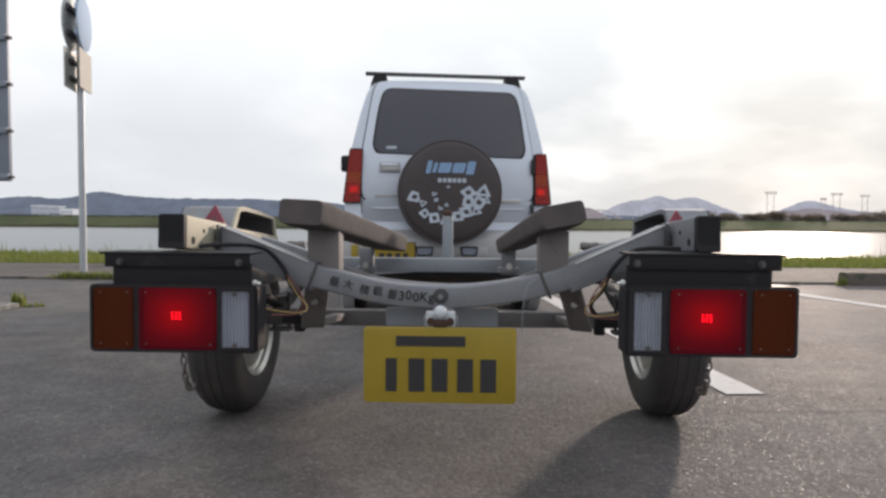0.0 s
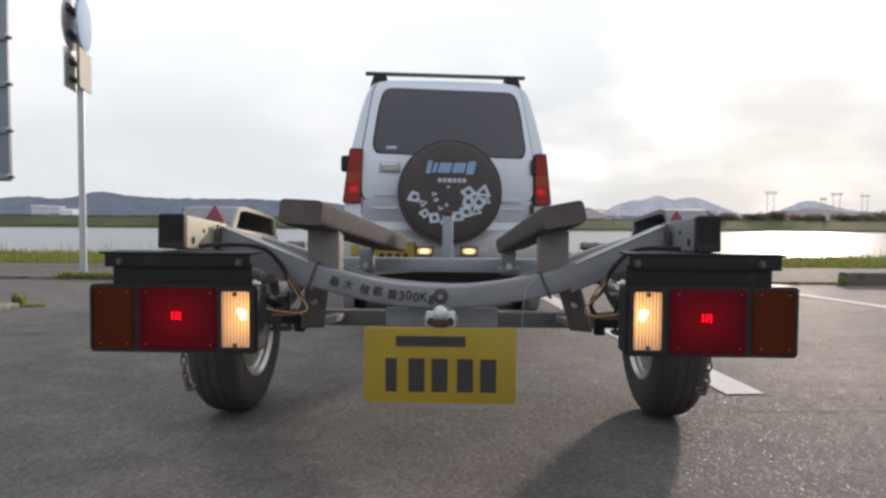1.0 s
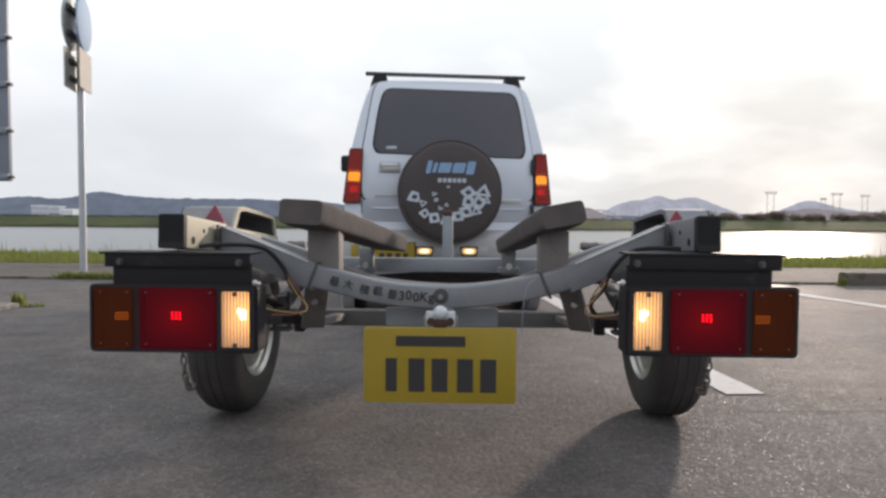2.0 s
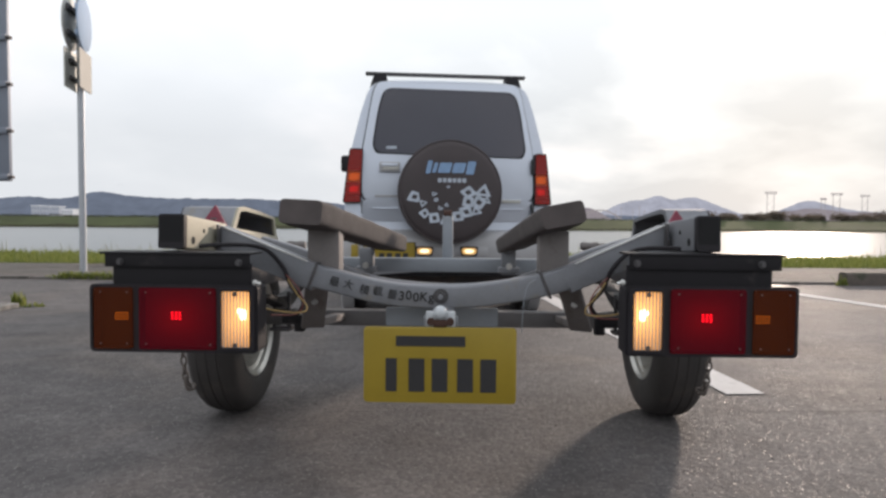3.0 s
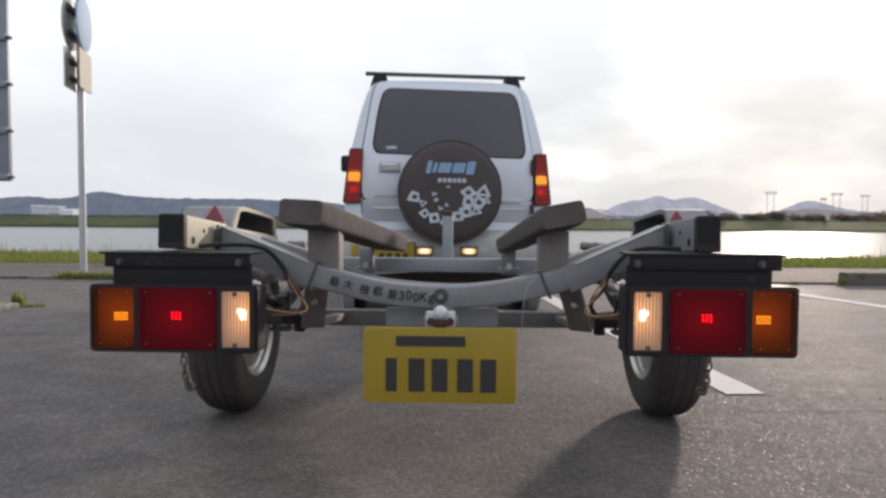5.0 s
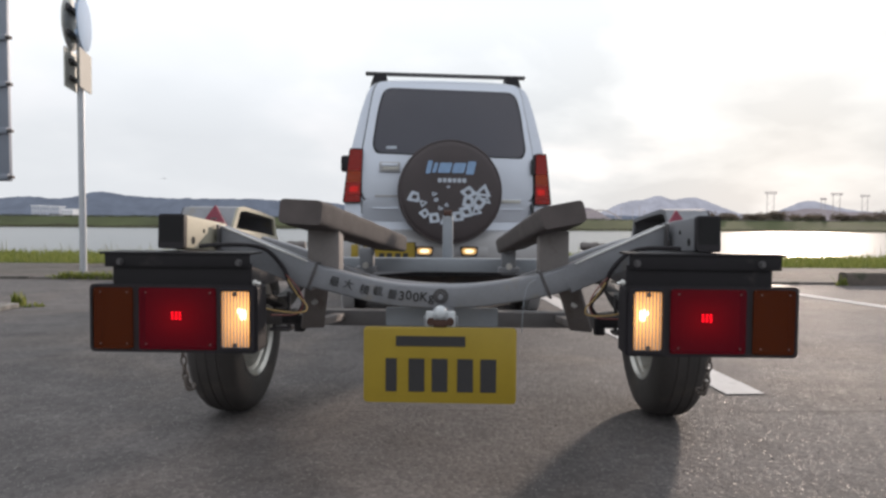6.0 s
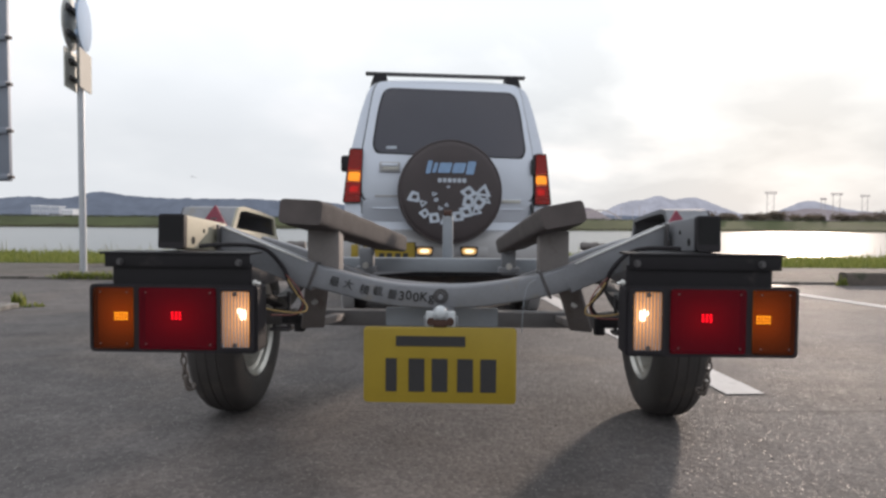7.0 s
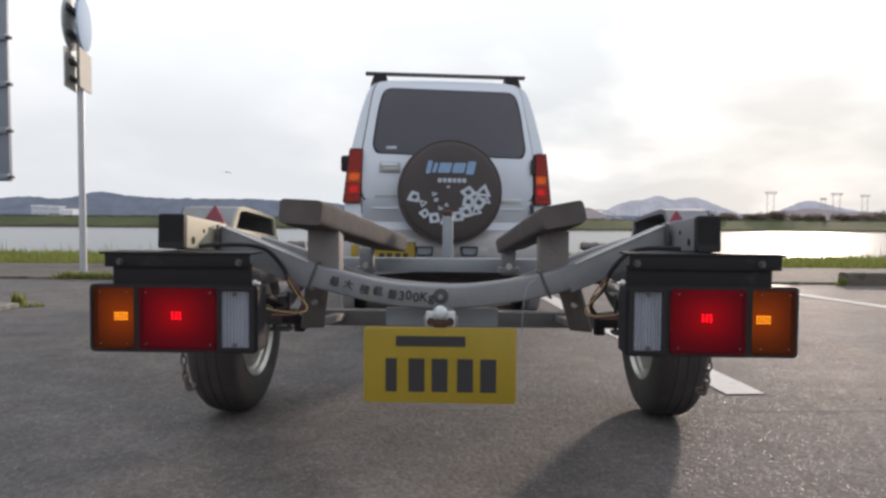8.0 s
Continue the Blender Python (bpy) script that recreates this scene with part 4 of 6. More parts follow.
def build_lamp(sgn, x_out, x_in, z0, z1, amber, red, clear, spots):
    """A trailer lamp unit; sgn -1 for the side at negative x."""
    lo, hi = min(x_out, x_in), max(x_out, x_in)
    rim = rounded([(lo, z0), (hi, z0), (hi, z1), (lo, z1)], 0.012, 5)
    hole = rounded([(lo + 0.006, z0 + 0.007), (hi - 0.006, z0 + 0.007), (hi - 0.006, z1 - 0.007), (lo + 0.006, z1 - 0.007)], 0.008, 5)
    lamp = part("lamp_housing", ring_plate(rim, hole, 0.0, 0.046), M_PLASTIC, TRAILER, "black plastic rear lamp unit")
    part("back", plate(rim, 0.046, 0.012), M_PLASTIC, lamp)
    zi0, zi1 = z0 + 0.007, z1 - 0.007
    edges = sorted([(min(a), max(a)) for a in (amber, red, clear)])
    for (a0, a1), (b0, b1) in zip(edges, edges[1:]):
        part("divider", box(bmesh.new(), ((a1 + b0) / 2, 0.018, (zi0 + zi1) / 2), (max(b0 - a1, 0.004), 0.034, zi1 - zi0)), M_PLASTIC, lamp)
    for (a0, a1), m in ((edges[0], None), (edges[1], None), (edges[2], None)):
        white = (a0, a1) == (min(clear), max(clear))
        part("reflector", box(bmesh.new(), ((a0 + a1) / 2, 0.018 if white else 0.034, (zi0 + zi1) / 2), (a1 - a0 + 0.004, 0.004, zi1 - zi0)), M_REFLECTOR_W if white else M_REFLECTOR, lamp)
    lens("amber_lens", min(amber), max(amber), zi0, zi1, L_AMBER, lamp, "amber plastic lens", y=-0.003)
    lens("red_lens", min(red), max(red), zi0, zi1, L_RED, lamp, "red plastic lens", y=-0.003)
    q0, q1 = min(clear), max(clear)
    f0, f1 = (q0 - 0.003, q1 + 0.0068) if sgn < 0 else (q0 - 0.0068, q1 + 0.003)
    part("lens_frame", ring_plate(rounded([(f0, zi0), (f1, zi0), (f1, zi1), (f0, zi1)], 0.005, 3), rounded([(q0 + 0.004, zi0 + 0.006), (q1 - 0.004, zi0 + 0.006), (q1 - 0.004, zi1 - 0.006), (q0 + 0.004, zi1 - 0.006)], 0.005, 3), -0.008, 0.012), M_PLASTIC, lamp)
    lens("clear_lens", q0 + 0.004, q1 - 0.004, zi0 + 0.006, zi1 - 0.006, L_RIBBED, lamp, "ribbed clear reversing lens", ribs=10, y=-0.005)
    for span in (amber, red):
        for x in (min(span) + 0.016, max(span) - 0.012):
            for z in (zi0 + 0.012, zi1 - 0.010):
                bm = bmesh.new()
                rod(bm, (x, -0.003, z), (x, -0.005, z), 0.0019, 8)
                part("screw", bm, M_CHAIN, lamp)
    for z in (zi0 + 0.012, zi1 - 0.012):
        bm = bmesh.new()
        rod(bm, (sum(clear) / 2, -0.006, z), (sum(clear) / 2, -0.010, z), 0.005, 10)
        part("screw", bm, M_DARKSTEEL, lamp)
    ax, rx, cx, cz = spots
    la, lr, lc = [(min(s) + 0.002, max(s) - 0.002, zi0 + 0.002, zi1 - 0.002) for s in (amber, red, clear)]
    lc = (min(clear), max(clear), zi0, zi1)
    back = (0, 0.036, 0)
    # LEDs, bulb and painted glow tiers slide out in front of the reflector when alight
    o = part("amber_leds", led_dots(ax, cz - 0.002, 0.0045, 5, 3, 0.0062, 0.0064, 0.0032, 0.0034), E_AMB_DIM, lamp)
    mover(o, AMBER_DOTS, back)
    o = part("amber_leds_bright", led_dots(ax, cz - 0.002, 0.0022, 5, 3, 0.0062, 0.0064, 0.0034, 0.0036), E_AMB_HOT, lamp)
    mover(o, AMBER_LOW, back)
    o = part("amber_glow_inner", glow_tiers(ax + sgn * 0.002, cz, 0.0105, (0.014, 0.012), (0.100, 0.100), la), E_AMB_LOW, lamp)
    mover(o, AMBER_LOW, back)
    o = part("amber_glow", glow_tiers(ax + sgn * 0.003, cz, 0.0060, (0.020, 0.020), (0.070, 0.085), la), E_AMB_FULL, lamp)
    mover(o, AMBER_FULL, back)
    part("tail_leds", led_dots(rx, cz, 0.0035, 3, 3, 0.0082, 0.0062, 0.0036, 0.0034), E_RED_HOT, lamp)
    part("tail_glow_dim", glow_tiers(rx + sgn * 0.004, cz - 0.006, 0.020, (0.014, 0.012), (0.100, 0.080), lr), E_RED_TAIL, lamp)
    o = part("tail_glow", glow_tiers(rx + sgn * 0.006, cz, 0.013, (0.020, 0.020), (0.095, 0.075), lr), E_RED_MID, lamp)
    mover(o, RED_MID, back)
    o = part("brake_glow", glow_tiers(rx + sgn * 0.015, cz + 0.003, 0.007, (0.026, 0.032), (0.070, 0.076), lr), E_RED_BRAKE, lamp)
    mover(o, RED_BRAKE, back)
    o = part("brake_leds", led_dots(rx, cz, 0.0020, 3, 2, 0.0082, 0.0075, 0.0040, 0.0046), E_RED_WHITE, lamp)
    mover(o, RED_BRAKE, back)
    bm = bmesh.new()
    bmesh.ops.create_uvsphere(bm, u_segments=16, v_segments=10, radius=0.0085, matrix=Matrix.Translation((cx, 0.0038, cz + 0.004)) @ Matrix.Diagonal((1, 0.3, 1.45, 1)))
    box(bm, (cx + sgn * 0.006, 0.0038, cz + 0.010), (0.013, 0.004, 0.010), (0, 35, 0), 0.002)
    o = part("reverse_bulb", bm, E_BULB, lamp)
    mover(o, REVERSE_BULB, (0, 0.034, 0))
    o = part("reverse_glow", glow_tiers(cx, cz + 0.004, 0.0075, (0.016, 0.022), (0.070, 0.095), lc), E_REV, lamp)
    mover(o, REVERSE_FULL, (0, 0.030, 0))
    o = part("reverse_glow_low", glow_tiers(cx, cz + 0.004, 0.0110, (0.014, 0.020), (0.062, 0.090), lc), E_REV_LOW, lamp)
    mover(o, REVERSE_LOW, (0, 0.028, 0))


build_lamp(-1, -0.768, -0.398, 0.355, 0.503, (-0.758, -0.672), (-0.658, -0.489), (-0.482, -0.411), (-0.700, -0.579, -0.433, 0.435))
build_lamp(1, 0.746, 0.386, 0.361, 0.511, (0.652, 0.738), (0.481, 0.637), (0.399, 0.467), (0.675, 0.558, 0.424, 0.443))


def build_bracket(sgn, lo, hi, lo2, hi2, zt, zm, zb):
    b = part("lamp_bracket", boxes((((lo + hi) / 2, 0.035, zt - 0.003), (hi - lo, 0.09, 0.005)), (((lo + hi) / 2 + sgn * -0.004, -0.004, (zt + zm) / 2), (hi - lo - 0.012, 0.005, zt - zm)), bevel=0.0012), M_BLACK, TRAILER, "black painted folded steel bracket")
    part("lower_plate", boxes((((lo2 + hi2) / 2, 0.004, (zm + zb) / 2 + 0.004), (hi2 - lo2, 0.005, zm - zb + 0.01)), (((lo2 + hi2) / 2, 0.05, zb + 0.004), (hi2 - lo2, 0.09, 0.005)), bevel=0.0012), M_BLACK, b)
    for x in (lo2 + 0.02, hi2 - 0.025):
        bm = bmesh.new()
        rod(bm, (x, -0.006, zt - 0.022), (x, -0.014, zt - 0.022), 0.0055, 6)
        rod(bm, (x, -0.005, zt - 0.022), (x, -0.008, zt - 0.022), 0.008, 16)
        part("bolt", bm, M_DARKSTEEL, b, "dull hexagon bolt")
    x = hi2 + 0.004 if sgn < 0 else lo2 - 0.004
    bm = bmesh.new()
    rod(bm, (x, -0.002, zb + 0.012), (x - sgn * 0.016, -0.002, zb + 0.009), 0.0035, 8)
    rod(bm, (x - sgn * 0.002, -0.002, zb + 0.0115), (x - sgn * 0.007, -0.002, zb + 0.0105), 0.0062, 6)
    part("bolt", bm, M_ZINC, b, "bright zinc bolt end")


build_bracket(-1, -0.740, -0.412, -0.716, -0.412, 0.574, 0.541, 0.498)
build_bracket(1, 0.390, 0.716, 0.388, 0.690, 0.580, 0.545, 0.506)


def build_rails():
    for sgn in (-1, 1):
        xm = sgn * 0.545
        bm = bmesh.new()
        beam(bm, (xm, 0.24, 0.49), (xm, 1.32, 0.49), 0.05, 0.06)
        part("side_rail", bm, M_DARKSTEEL, TRAILER, "low dark steel side rail")
        part("rail_riser", boxes(((xm, 0.262, 0.55), (0.05, 0.04, 0.10)), bevel=0.003), M_DARKSTEEL, TRAILER)
        bm = bmesh.new()
        beam(bm, (xm, 1.30, 0.485), (xm * 0.82, 1.60, 0.425), 0.05, 0.06)
        beam(bm, (xm * 0.82, 1.58, 0.425), (sgn * 0.035, 2.45, 0.40), 0.05, 0.06)
        part("draw_rail", bm, M_GALV, TRAILER)
    bm = bmesh.new()
    beam(bm, (0, 2.2, 0.40), (0.0, 2.72, 0.385), 0.06, 0.06)
    part("drawbar", bm, M_GALV, TRAILER)
    part("coupler", loft([[(math.cos(a) * r, 2.72 + d, 0.39 + math.sin(a) * r * 0.8) for a in [k * math.tau / 16 for k in range(16)]] for d, r in ((-0.06, 0.036), (0.0, 0.042), (0.06, 0.045), (0.11, 0.036), (0.12, 0.015))]), M_DARKSTEEL, TRAILER)


build_rails()

# the bowed rear cross beam
BOW = [(-0.36, 0.5155), (-0.333, 0.5055), (-0.266, 0.4895), (-0.196, 0.4725), (-0.125, 0.4605), (-0.055, 0.456), (0.015, 0.455), (0.085, 0.4605), (0.155, 0.471), (0.228, 0.4845), (0.275, 0.4975), (0.315, 0.5115)]


def bow_at(x):
    for (x0, z0), (x1, z1) in zip(BOW, BOW[1:]):
        if x0 <= x <= x1:
            t = (x - x0) / (x1 - x0)
            return z0 + (z1 - z0) * t, math.atan2(z1 - z0, x1 - x0)
    return BOW[0][1], 0


def smooth_line(points, n=4):
    """The points joined by a smooth curve."""
    pts = [Vector(p) for p in points]
    fine = []
    for i in range(len(pts) - 1):
        p = [pts[max(0, min(len(pts) - 1, i + k))] for k in (-1, 0, 1, 2)]
        for j in range(n):
            t = j / n
            fine.append(0.5 * (2 * p[1] + (p[2] - p[0]) * t + (2 * p[0] - 5 * p[1] + 4 * p[2] - p[3]) * t * t + (3 * p[1] - p[0] - 3 * p[2] + p[3]) * t ** 3))
    return fine + [pts[-1]]


def tube(line, w, h, r=0.006):
    """A square tube with upright sides along a line of points."""
    sec = rounded([(-w / 2, -h / 2), (w / 2, -h / 2), (w / 2, h / 2), (-w / 2, h / 2)], r, 3)
    rows = []
    for i, p in enumerate(line):
        d = (line[min(i + 1, len(line) - 1)] - line[max(i - 1, 0)]).normalized()
        side = d.cross(Vector((0, 0, 1))).normalized()
        up = side.cross(d)
        rows.append([p + side * q.x + up * q.y for q in sec])
    return loft(rows)


def build_bow():
    bow = part("bow_beam", tube(smooth_line([(x, 0.25, z) for x, z in BOW]), 0.05, 0.057), M_GALV, TRAILER, "bowed galvanised rear cross beam")
    # a straight arm rises from each end of the bow to a short open tube that runs back
    for sgn, x_in, x_out, x_bow, z_bow, zt, m in ((-1, -0.576, -0.632, -0.325, 0.500, 0.598, M_CREAM), (1, 0.546, 0.595, 0.298, 0.500, 0.608, M_GALV)):
        xc = (x_in + x_out) / 2
        arm = part("side_arm", tube([Vector((x_bow, 0.251, z_bow)), Vector((x_in - sgn * 0.002, 0.251, zt))], 0.054, 0.066, 0.004), M_GALV, bow, "straight galvanised arm of the cross beam")
        # sun's rim highlight on the arm, added as a thin bright strip
        ridge_line = [Vector((x_bow + sgn * 0.02, 0.2225, z_bow + 0.0425)), Vector((x_in - sgn * 0.004, 0.2225, zt + 0.034))]
        part("edge_highlight", tube(ridge_line, 0.004, 0.004, 0.001), M_ZINC, arm, "bright strip added as the sun's rim highlight on the upper edge")
        line = [Vector((xc, 0.05, 0.617 if sgn < 0 else 0.620)), Vector((xc, 0.29, 0.597 if sgn < 0 else 0.606))]
        part("beam_end", tube(line, abs(x_out - x_in), 0.075, 0.004), m, bow, "weathered short tube at the beam end")
        plug = part("end_plug", tube([line[0] - Vector((0, 0.012, -0.001)), line[0] + Vector((0, 0.004, 0))], abs(x_out - x_in) + 0.002, 0.077, 0.007), M_PLASTIC, bow, "black tube plug")
        # near-black face: the dark inside of the open tube end, as colour
        part("tube_mouth_dark", tube([line[0] - Vector((0, 0.0135, -0.001)), line[0] - Vector((0, 0.011, -0.001))], abs(x_out - x_in) - 0.007, 0.068, 0.006), M_VOID, plug)
        # drilled holes: their inner dark put on as flush black stubs
        for y, z, q in ((0.088, 0.596 if sgn < 0 else 0.601, 0.009), (0.150, 0.617 if sgn < 0 else 0.622, 0.005)):
            bm = bmesh.new()
            rod(bm, (x_in + sgn * 0.006, y, z), (x_in - sgn * 0.0012, y, z), q, 14)
            part("dark_hole_stub", bm, M_VOID, bow)
        # the lug where tube and arm meet
        part("corner_lug", boxes(((x_in - sgn * 0.012, 0.212, zt + 0.004), (0.006, 0.018, 0.060)), ((x_in - sgn * 0.006, 0.222, zt - 0.016), (0.014, 0.006, 0.018)), bevel=0.001), M_DARKSTEEL, bow)
    bm = bmesh.new()
    rod(bm, (-0.0125, 0.226, 0.459), (-0.0125, 0.219, 0.459), 0.019, 18)
    rod(bm, (-0.0125, 0.220, 0.459), (-0.0125, 0.208, 0.459), 0.013, 6)
    bolt = part("beam_bolt", bm, M_DARKSTEEL, bow, "dark rusted bolt with washer")
    bm = bmesh.new()
    rod(bm, (-0.0125, 0.209, 0.459), (-0.0125, 0.200, 0.459), 0.006, 10)
    part("stud", bm, M_GALV, bolt, "bare worn thread end")
    for x, slant in ((-0.333, 0.0), (0.245, -0.14)):
        z, a = bow_at(x)
        a -= slant
        bm = box(bmesh.new(), (0, 0, 0), (0.007, 0.058, 0.072), bevel=0.001)
        o = part("strap", bm, M_DARKSTEEL, bow, "dark clamp strap")
        o.matrix_basis = Matrix.Translation((x, 0.249, z)) @ Matrix.Rotation(-a, 4, "Y")
    # the load marking, painted by hand along the bow
    text = "最大積載量300Kg"
    at = (-0.278, -0.243, -0.203, -0.169, -0.133, -0.110, -0.092, -0.074, -0.055, -0.036)
    for i, (ch, x) in enumerate(zip(text, at)):
        z, a = bow_at(x)
        cu = bpy.data.curves.new("letter", "FONT")
        cu.body, cu.size, cu.align_x, cu.align_y = ch, 0.0265 if i < 5 else 0.032, "CENTER", "CENTER"
        cu.extrude = 0.0006
        if i >= 5:
            cu.offset = 0.0005
        tmp = bpy.data.objects.new("scratch", cu)
        me = bpy.data.meshes.new_from_object(tmp)
        bpy.data.objects.remove(tmp)
        bpy.data.curves.remove(cu)
        me.materials.clear()
        me.materials.append(M_INK)
        o = new("letter", me)
        o.parent = bow
        o.matrix_basis = Matrix.Translation((x, 0.2235, z - 0.001 + 0.002 * math.sin(i * 2.4))) @ Matrix.Rotation(radians(4 * math.sin(i * 1.7)), 4, "Y") @ Matrix.Rotation(-a, 4, "Y") @ Matrix.Rotation(radians(90), 4, "X")


build_bow()


def bunk(lean, rear, front, w, h):
    """A carpeted hull board on two posts; ends in metres of the trailer."""
    a, b = Vector(rear), Vector(front)
    bm = bmesh.new()
    d = (b - a).normalized()
    side = d.cross(Vector((0, 0, 1))).normalized()
    tilt = radians(lean)
    up0 = side.cross(d)
    up = up0 * math.cos(tilt) + side * math.sin(tilt)
    sd = side * math.cos(tilt) - up0 * math.sin(tilt)
    sec = rounded([(-w / 2, -h / 2), (w / 2, -h / 2), (w / 2, h / 2), (-w / 2, h / 2)], 0.014, 4)
    n = 14
    rows = []
    for i in range(n + 1):
        p = a.lerp(b, i / n)
        k = 0.94 if i in (0, n) else 1 + 0.012 * math.sin(i * 2.1)
        rows.append([p + (sd * s.x + up * s.y) * k for s in sec])
    o = part("hull_bunk", loft(rows), M_CARPET, TRAILER, "worn brown carpet-covered hull support")
    return o


bunk(3, (-0.339, 0.13, 0.664), (-0.226, 1.06, 0.562), 0.112, 0.062)
bunk(-11, (0.273, 0.13, 0.661), (0.214, 1.06, 0.562), 0.110, 0.056)


def build_posts():
    for x, w in ((-0.3135, 0.080), (0.270, 0.074)):
        z = bow_at(x)[0]
        bm = boxes(((x, 0.262, (z + 0.622) / 2), (w, 0.006, 0.622 - z)), ((x - w / 2 + 0.003, 0.29, (z + 0.622) / 2), (0.006, 0.06, 0.622 - z)), ((x + w / 2 - 0.003, 0.29, (z + 0.622) / 2), (0.006, 0.06, 0.622 - z)), bevel=0.001)
        p = part("bunk_post", bm, M_POST, TRAILER, "folded steel bunk post")
    for x in (-0.314, 0.205):
        part("front_post", boxes(((x, 1.0, 0.500), (0.05, 0.045, 0.095)), ((x, 0.99, 0.47), (0.075, 0.05, 0.02)), bevel=0.003), M_GALV, TRAILER, "front bunk post")
        bm = bmesh.new()
        rod(bm, (x, 0.97, 0.485), (x, 0.955, 0.485), 0.012, 6)
        part("post_bolt", bm, M_ZINC, TRAILER)
    part("front_beam", boxes(((-0.02, 1.1, 0.48), (1.0, 0.05, 0.052)), bevel=0.005), M_PANEL, TRAILER, "pale straight front cross beam")
    part("keel_post", boxes(((-0.022, 1.16, 0.575), (0.04, 0.04, 0.19)), bevel=0.004), M_PANEL, TRAILER, "pale upright keel post")
    bm = lathe([(0.0, -0.015), (0.015, -0.015), (0.012, 0.0), (0.015, 0.015), (0.0, 0.015)], "x", (-0.022, 1.15, 0.676), 20)
    part("keel_roller", bm, M_RUST, TRAILER, "reddish rubber keel roller")
    # a second, lower bow ahead of the axle
    mid = [(-0.60, 0.594), (-0.50, 0.566), (-0.40, 0.530), (-0.31, 0.494), (-0.2, 0.463), (0.0, 0.448), (0.17, 0.462), (0.255, 0.488), (0.36, 0.531), (0.45, 0.565), (0.55, 0.597)]
    part("mid_beam", tube(smooth_line([(x, 0.67, z - 0.018) for x, z in mid]), 0.04, 0.036), M_GALV, TRAILER, "second bowed galvanised cross beam")
    # hangers from the bow down to the axle
    for x0, z0, x1, z1 in ((-0.340, 0.49, -0.374, 0.350), (0.312, 0.49, 0.366, 0.350)):
        bm = bmesh.new()
        beam(bm, (x0, 0.31, z0), (x1, 0.40, z1), 0.062, 0.012, 0.002)
        beam(bm, (x1, 0.398, z1 + 0.010), (x1, 0.80, 0.322), 0.036, 0.022, 0.003)
        h = part("hanger", bm, M_POST, TRAILER, "grey-brown flat steel hanger")
        bm = bmesh.new()
        q = Vector((x0, 0.31, z0)).lerp(Vector((x1, 0.40, z1)), 0.45)
        rod(bm, q + Vector((0, -0.012, 0)), q + Vector((0, 0.004, 0)), 0.009, 6)
        part("bolt", bm, M_ZINC, h)
    part("axle", boxes(((0, 0.82, 0.317), (1.30, 0.055, 0.052)), bevel=0.005), M_AXLE, TRAILER, "grey square axle tube")
    # plate carrier
    part("plate_panel", plate(rounded([(-0.158, 0.372), (0.133, 0.372), (0.133, 0.420), (-0.158, 0.420)], 0.006), 0.30, 0.006), M_PANEL, TRAILER, "pale grey backing panel")
    part("plate_arm", boxes(((-0.005, 0.13, 0.423), (0.05, 0.20, 0.012)), ((-0.005, 0.035, 0.421), (0.075, 0.012, 0.03)), bevel=0.002), M_GALV, TRAILER)
    bm = bmesh.new()
    bmesh.ops.create_uvsphere(bm, u_segments=20, v_segments=14, radius=0.0155, matrix=Matrix.Translation((-0.005, 0.018, 0.446)))
    k = part("plate_lamp", bm, M_WHITE, TRAILER, "round white knob over the plate")
    part("lamp_base", boxes(((-0.005, 0.028, 0.431), (0.064, 0.012, 0.034)), bevel=0.003), M_WHITE, k)
    bm = boxes(((-0.005, 0.016, 0.423), (0.030, 0.014, 0.017)), bevel=0.005)
    # side lobes stand in for the shade of two gaps in the bracket
    for dx in (-0.021, 0.021):
        rod(bm, (-0.005 + dx, 0.010, 0.427), (-0.005 + dx, 0.024, 0.427), 0.0085, 14)
    part("nut_with_gaps", bm, M_RUST, k, "rusty nut with side lobes for the dark bracket gaps")
    number_plate(TRAILER, -0.006, 0.012, 0.333)


def number_plate(parent, x, y, z, s=1.0):
    o = rounded([(x - 0.165 * s, z - 0.0825 * s), (x + 0.165 * s, z - 0.0825 * s), (x + 0.165 * s, z + 0.0825 * s), (x - 0.165 * s, z + 0.0825 * s)], 0.01 * s)
    p = part("number_plate", plate(o, y, 0.002, bevel=0.0006), M_YELLOW, parent, "yellow embossed plate with black bars")
    part("plate_bar", box(bmesh.new(), (x - 0.02 * s, y - 0.0008, z + 0.052 * s), (0.15 * s, 0.0016, 0.022 * s)), M_INK, p)
    for dx, w in ((-0.105, 0.024), (-0.05, 0.034), (0.0, 0.034), (0.055, 0.034), (0.105, 0.034)):
        part("plate_bar", box(bmesh.new(), (x + dx * s, y - 0.0008, z - 0.022 * s), (w * s, 0.0016, 0.072 * s)), M_INK, p)


build_posts()


